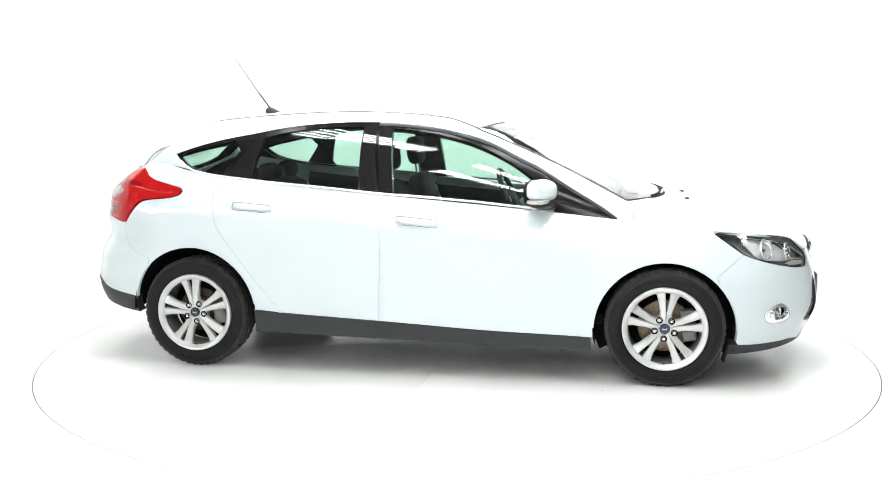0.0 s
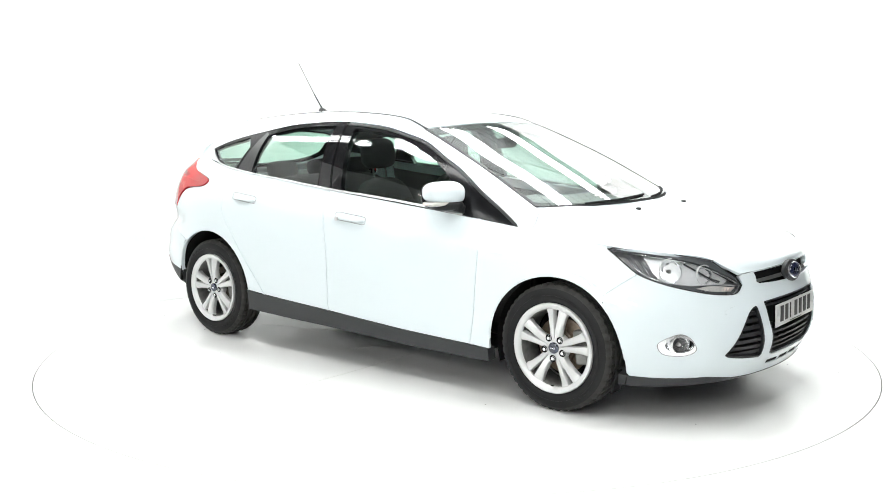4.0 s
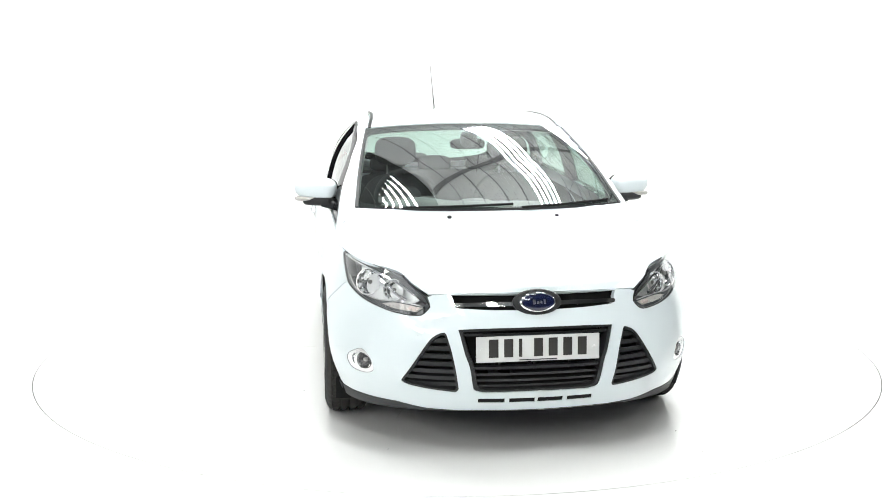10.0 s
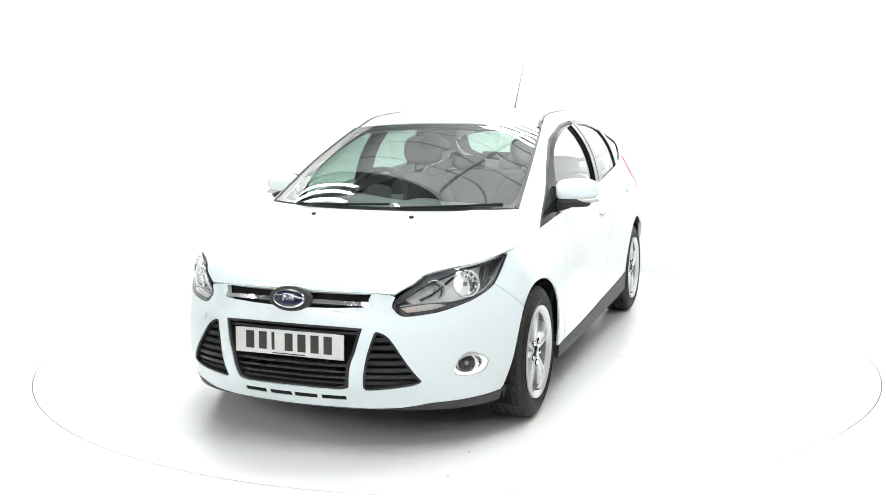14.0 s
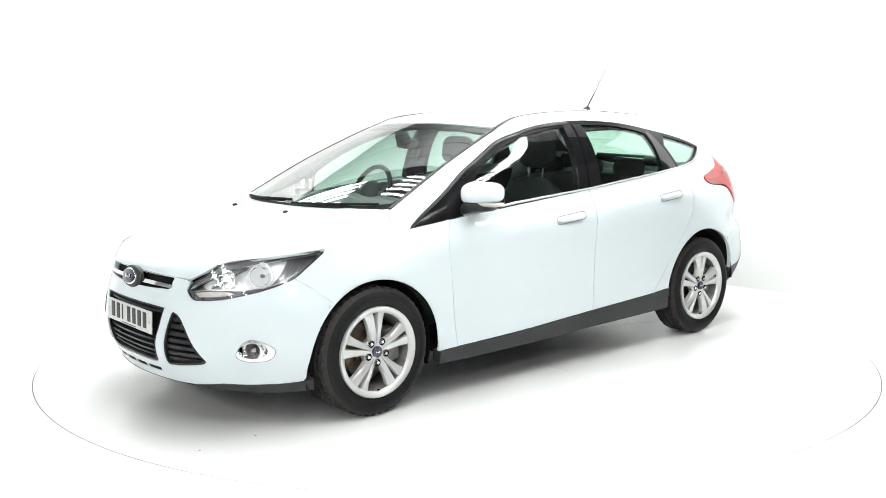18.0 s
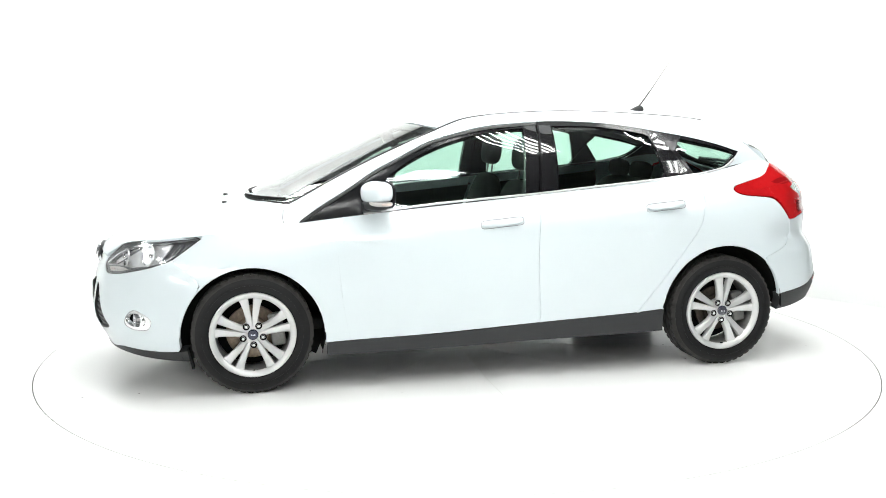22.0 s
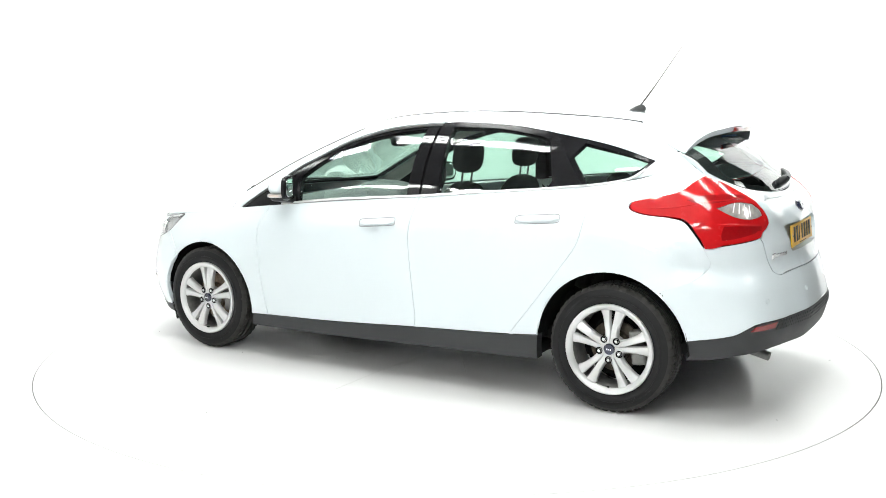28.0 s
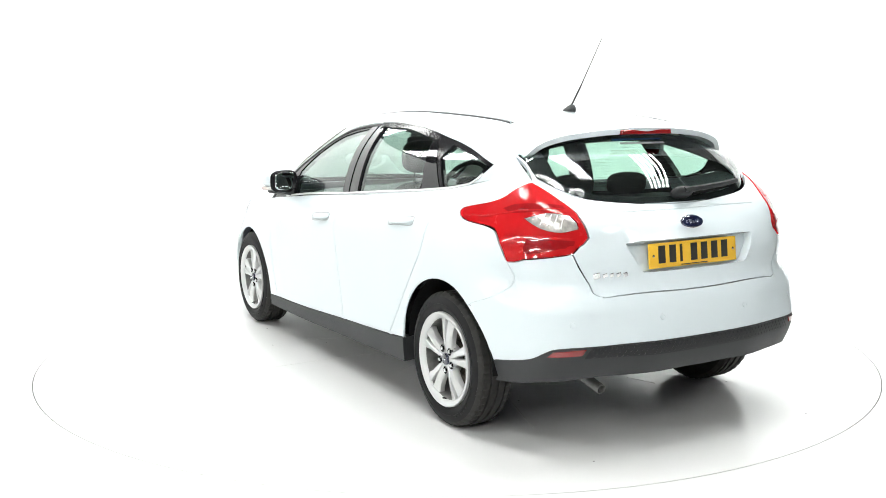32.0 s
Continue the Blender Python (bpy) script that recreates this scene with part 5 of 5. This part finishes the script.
# ---- under the car ----
link_mesh("floor_pan", *placed(block(3.35, 1.08, .10, .03), pose(.20, 0, .235)), DEEP, car, "dark underbody")
link_mesh("floor_side", *placed(joined(placed(block(1.80, .34, .06, .02), pose(-.02, .68, .245)), placed(block(1.80, .34, .06, .02), pose(-.02, -.68, .245))), pose(0, 0, 0)), DEEP, car)
link_mesh("bumper_beam", *placed(block(.10, 1.10, .30, .02), pose(1.98, 0, .46)), DEEP, car)
link_mesh("boot_floor", *placed(block(.55, 1.20, .10, .02), pose(-1.70, 0, .44)), DEEP, car)
link_mesh("axle", *joined(rod((1.326, -.75, .30), (1.326, .75, .30), .035), rod((-1.326, -.75, .30), (-1.326, .75, .30), .045)), DEEP, car)
link_mesh("silencer", *placed(pillow(.30, .55, .16, 3.5, 12), pose(-1.72, .15, .345)), STEEL, car, "dull steel exhaust silencer")

# ---- cabin ----
cabin = link_mesh("cabin_tub", *joined(placed(block(2.9, 1.46, .06, .02), pose(-.25, 0, .33)), placed(block(.05, 1.40, .62, .02), pose(1.10, 0, .62)), placed(block(.24, 1.24, .03, .01), pose(1.08, 0, .895))), DEEP, car, "black carpeted cabin floor")
verts, faces = pillow(.56, 1.40, .26, 3.2, 18)
verts = [(x, y, z + (.035 * math.exp(-((y + .37) / .17) ** 2) if z > 0 and x < .1 else 0) - .05 * max(0, x / .28)) for x, y, z in verts]
dash = link_mesh("dashboard", *placed((verts, faces), pose(.84, 0, .835)), DASH, car, "dark soft dashboard with a centre console")
link_mesh("centre_console", *placed(pillow(.30, .30, .34, 3.4, 12), pose(.60, 0, .79, 0, -16)), DASH, dash)
link_mesh("console_screen", *placed(block(.012, .17, .09, .004), pose(.555, 0, .895, 0, -12)), GLOSSBLACK, dash, "dark display")
for y in (-.62, .62, -.13, .13):
    link_mesh("air_vent", *placed(block(.02, .06, .09, .008), pose(.575, y, .86, 0, -14)), STEEL, dash, "silver-edged air vent")
tilt = pose(.455, -.37, .955, 0, 66, 0)
verts, faces = [], []
for i in range(40):
    a = 2 * math.pi * i / 40
    for j in range(8):
        b = 2 * math.pi * j / 8
        r = .178 + .015 * math.cos(b)
        verts.append((r * math.cos(a), r * math.sin(a), .015 * math.sin(b)))
for i in range(40):
    faces += [(i * 8 + j, ((i + 1) % 40) * 8 + j, ((i + 1) % 40) * 8 + (j + 1) % 8, i * 8 + (j + 1) % 8) for j in range(8)]
steering = link_mesh("steering_wheel", *placed((verts, faces), tilt), SEATCLOTH, car, "black three-spoke steering wheel on the right-hand side")
link_mesh("steering_boss", *placed(pillow(.15, .17, .06, 3, 12), tilt), SEATCLOTH, steering)
for a in (90, 270, 0):
    link_mesh("steering_spoke", *placed(block(.12, .035, .018, .006), tilt @ pose(0, 0, 0, 0, 0, a) @ Matrix.Translation((.115, 0, 0))), STEEL if a else DASH, steering)


def seat(y):
    base = tagged(new("front_seat"), "charcoal cloth front seat with a head restraint")
    base.parent = car
    link_mesh("seat_cushion", *placed(pillow(.54, .50, .17, 3.4, 14), pose(.10, y, .50, 0, -6)), SEATCLOTH, base)
    verts, faces = pillow(.15, .50, .60, 3.4, 16)
    verts = [(x, q * (1 - .16 * max(0, z / .30) ** 2), z) for x, q, z in verts]
    link_mesh("seat_back", *placed((verts, faces), pose(-.19, y, .765, 0, -14)), SEATCLOTH, base)
    verts, faces = pillow(.10, .27, .185, 3.2, 14)
    link_mesh("head_restraint", *placed((verts, faces), pose(-.275, y, 1.205, 0, -8)), SEATCLOTH, base)
    for q in (-.055, .055):
        link_mesh("restraint_post", *rod((-.255, y + q, 1.02), (-.275, y + q, 1.17), .006), STEEL, base)


seat(.37)
seat(-.37)
bench = tagged(new("rear_bench"), "charcoal cloth rear bench with three head restraints")
bench.parent = car
link_mesh("bench_cushion", *placed(pillow(.52, 1.30, .18, 3.6, 16), pose(-.82, 0, .50, 0, -5)), SEATCLOTH, bench)
link_mesh("bench_back", *placed(pillow(.16, 1.30, .56, 3.8, 16), pose(-1.10, 0, .76, 0, -16)), SEATCLOTH, bench)
for y in (-.36, 0, .36):
    link_mesh("head_restraint", *placed(pillow(.09, .25, .12, 3.0, 12), pose(-1.175, y, 1.075, 0, -8)), SEATCLOTH, bench)
link_mesh("parcel_shelf", *placed(block(.46, 1.14, .02, .006), pose(-1.46, 0, 1.015)), SHELF, car, "dark parcel shelf")
link_mesh("boot_lining", *placed(joined(placed(block(.56, .02, .56, .006), pose(-1.46, .57, .70)), placed(block(.56, .02, .56, .006), pose(-1.46, -.57, .70)), placed(block(.03, 1.00, .36, .006), pose(-1.84, 0, .74))), pose(0, 0, 0)), DEEP, car)
rear_view = link_mesh("rear_view_mirror", *placed(pillow(.035, .205, .064, 3.4, 12), pose(.44, -.01, 1.272, 0, 8)), TRIM, car, "black inside mirror on the windscreen")
link_mesh("mirror_mount", *placed(pillow(.07, .10, .10, 2.6, 10), pose(.475, -.01, 1.300, 0, 30)), TRIM, rear_view)

# ---- turntable and studio ----
RIM = 2.488
table = link_mesh("turntable", *joined(([(RIM * math.cos(2 * math.pi * i / 160), RIM * math.sin(2 * math.pi * i / 160), z) for z in (0, -.05) for i in range(160)], [tuple(range(160))] + [(i, 160 + i, 160 + (i + 1) % 160, (i + 1) % 160) for i in range(160)])), FLOORWHITE, None, "", smooth=False)
tagged(table, "round white painted turntable set flush in the studio floor", "turntable")


def scuffs():
    rng = random.Random(7)
    for k in range(10):
        a = math.pi * 2 * k / 10 + .3
        r0, r1 = .16, .35 + 2.0 * rng.random() ** .6
        p = [(r * math.cos(a) + .004 * math.sin(r * 9), r * math.sin(a) + .004 * math.cos(r * 7), .0) for r in np.linspace(r0, r1, 14)]
        link_mesh("floor_seam", *band(p, [(0, 0, 1)] * 14, .004, .0012, .0), SCUFF, table, "thin scuffed radial seam")
    for k in range(22):
        a, r = rng.uniform(0, 2 * math.pi), 2.4 * math.sqrt(rng.random())
        size = rng.uniform(.003, .007)
        link_mesh("floor_mark", *placed(pillow(size * rng.uniform(1, 2.4), size, .0016, 2.2, 4), pose(r * math.cos(a), r * math.sin(a), .0006, 0, 0, rng.uniform(0, 180))), SEAM, table, "small dark speck")


scuffs()
n = 160
hole, far_edge = RIM + .0058, 14.0
verts = [(hole * math.cos(2 * math.pi * i / n), hole * math.sin(2 * math.pi * i / n), 0) for i in range(n)] + [(hole * math.cos(2 * math.pi * i / n), hole * math.sin(2 * math.pi * i / n), -.06) for i in range(n)] + \
        [(far_edge * math.cos(2 * math.pi * i / n), far_edge * math.sin(2 * math.pi * i / n), 0) for i in range(n)]
faces = [(i, (i + 1) % n, 2 * n + (i + 1) % n, 2 * n + i) for i in range(n)] + [(i, n + i, n + (i + 1) % n, (i + 1) % n) for i in range(n)] + [tuple(n + i for i in range(n))]
# dark ring laid inside the gap, standing in for its shade
joint = [((RIM - .002 if k else hole + .002) * math.cos(2 * math.pi * i / n), (RIM - .002 if k else hole + .002) * math.sin(2 * math.pi * i / n), -.004) for k in (0, 1) for i in range(n)]
tagged(link_mesh("floor_joint", joint, [(i, (i + 1) % n, n + (i + 1) % n, n + i) for i in range(n)], SEAM, None, "", smooth=False), "thin ring in the turntable gap, dark in place of its shade", "floor joint", kind="structure")
tagged(link_mesh("floor", verts, faces, FLOORWHITE, None, "", smooth=False), "gloss white painted studio floor", "floor", kind="structure")
# white booth: two long walls that meet in a rounded corner behind the turntable
NEAR, HIGH, BEND = 2.97, 2.9, .7


def skew(across, along, z=0.0):
    return Vector((across * ACROSS[0] + along * ROW[0], across * ACROSS[1] + along * ROW[1], z))


line = [skew(NEAR, s) for s in np.linspace(1.8, -NEAR + BEND, 24)] + [skew(NEAR - BEND + BEND * math.cos(a), -NEAR + BEND - BEND * math.sin(a)) for a in np.linspace(.1, math.pi / 2 - .1, 10)] + \
       [skew(c, -NEAR) for c in np.linspace(NEAR - BEND, -4.6, 24)]
walls = []
for i, p in enumerate(line):
    q = line[min(i + 1, len(line) - 1)] - line[max(i - 1, 0)]
    side = Vector((-q.y, q.x, 0)).normalized() * -.12
    # the foot of the wall is square on one side and swept into the floor on the other
    sweep = .02 + .42 * min(1, max(0, (i - 26) / 9))
    prof = [(1, -.01), (-sweep / .12, -.01)] + [(-sweep / .12 * (1 - math.sin(a)), .0015 + sweep * (1 - math.cos(a))) for a in np.linspace(0, math.pi / 2, 9)] + [(0, HIGH), (1, HIGH)]
    for off, z in prof:
        walls.append((p.x + side.x * off, p.y + side.y * off, z))
P = len(prof)
faces = [(i * P + j, i * P + (j + 1) % P, (i + 1) * P + (j + 1) % P, (i + 1) * P + j) for i in range(len(line) - 1) for j in range(P)] + [tuple(range(P)), tuple((len(line) - 1) * P + j for j in range(P))[::-1]]
tagged(link_mesh("wall_booth", walls, faces, WALLWHITE, None, ""), "plain white booth wall behind the turntable", "wall", kind="structure")
# unseen warehouse shell added round the booth: pale walls bounce light, dark ones are coloured as unlit
H = ROOF_Z


def slab(name, x, y, z, sx, sy, sz, mat, label, category):
    return tagged(link_mesh(name, *placed(block(sx, sy, sz, 0), Matrix.Translation((x, y, z))), mat, None, "", smooth=False), label, category, kind="structure")


slab("wall_north", 0, 9.1, H / 2 + .1, 18.4, .2, H + .2, WAREHOUSE, "unseen pale grey warehouse wall added to bounce light", "wall")
slab("wall_south", 0, -10.1, H / 2 + .1, 18.4, .2, H + .2, SHADEWALL, "unseen warehouse wall, darkened in its colour as if unlit", "wall")
slab("wall_east", 9.1, -.5, H / 2 + .1, .2, 19.0, H + .2, SHADEWALL, "unseen warehouse wall, darkened in its colour as if unlit", "wall")
slab("wall_west", -9.1, -.5, H / 2 + .1, .2, 19.0, H + .2, WAREHOUSE, "unseen pale grey warehouse wall added to bounce light", "wall")
# this bay's lack of light is put into its dark roof colour
slab("ceiling", 0, -.5, H + .25, 18.4, 19.4, .1, ROOFDARK, "warehouse roof beside the booth, coloured dark as unlit", "ceiling")
askew = math.degrees(math.atan2(ROW[1], ROW[0]))
# pale sheeting over one bay, ending along a row of tubes
tagged(link_mesh("ceiling_bay", *placed(block(11.8, 9.0, .08, 0), Matrix.Translation(skew(ROOF_EDGE + 4.5, -4.1, H + .05)) @ pose(0, 0, 0, 0, 0, askew)), ROOFGREY, None, "", smooth=False), "pale grey sheet metal warehouse roof", "ceiling", kind="structure")
for k in range(22):
    p = skew(ROOF_EDGE + .32 + k * .32, -4.1, H + .002)
    tagged(link_mesh("purlin", *placed(block(11.6, .011, .016, 0), Matrix.Translation(p) @ pose(0, 0, 0, 0, 0, askew)), BEAM, None, "", smooth=False), "thin dark seam rail under the roof sheeting", "roof beam", "roof purlins")
for k in (-5.2, -.95):
    p = skew(ROOF_EDGE + 4.4, k, H - .024)
    tagged(link_mesh("rafter", *placed(block(.045, 8.8, .05, 0), Matrix.Translation(p) @ pose(0, 0, 0, 0, 0, askew)), BEAM, None, "", smooth=False), "slim grey steel roof beam", "roof beam", "roof rafters")


# ---- lamps: banks of fluorescent tubes, with unseen fill banks added ----
def lamp_bank(across_by, along_by, length=1.8, tubes=5, gap=.075):
    bank = tagged(new("tube_light"), "hanging bank of bright white tubes, in a grid with added fill banks", "light", "ceiling tube lights")
    width = gap * (tubes - 1)
    for y in (-length / 2 + .02, length / 2 - .02):
        link_mesh("tube_holder", *placed(block(width + .06, .03, .05, .004), Matrix.Translation((0, y, .012))), HOUSING, bank, "dark end holder")
    link_mesh("spine", *placed(block(.05, length, .03, .004), Matrix.Translation((0, 0, .05))), HOUSING, bank)
    first = None
    for k in range(tubes):
        if first is None:
            ob = link_mesh("tube", *lathe([(-length / 2, .0118), (length / 2, .0118)], 12), TUBE, bank, "glowing white tube")
            first = ob.data
        else:
            ob = tagged(new("tube", first), "glowing white tube")
            ob.parent = bank
        ob.matrix_basis = Matrix.Translation(((k - (tubes - 1) / 2) * gap, 0, 0))
    for y in (-.4, .4):
        link_mesh("hanger", *rod((0, y * length, .05), (0, y * length, H - TUBES_Z + (.02 if across_by > ROOF_EDGE and along_by < .5 else .21)), .005, .005, 6), BEAM, bank, "thin steel hanger")
    bank.matrix_basis = Matrix.Translation(skew(across_by, along_by, TUBES_Z)) @ pose(0, 0, 0, 0, 0, askew - 90)
    return bank


for bank_row in BANKS:
    lamp_bank(*bank_row)


# ---- what moves: the car rides on the turntable ----
def motions():
    times = [t * 1.0 for t in range(33)]
    walk(table, [(t, pose(0, 0, 0, 0, 0, turn_at(t))) for t in times])
    walk(car, [(t, pose(0, 0, 0, 0, 0, turn_at(t)) @ pose(-.0551, .0317, 0)) for t in times])


motions()
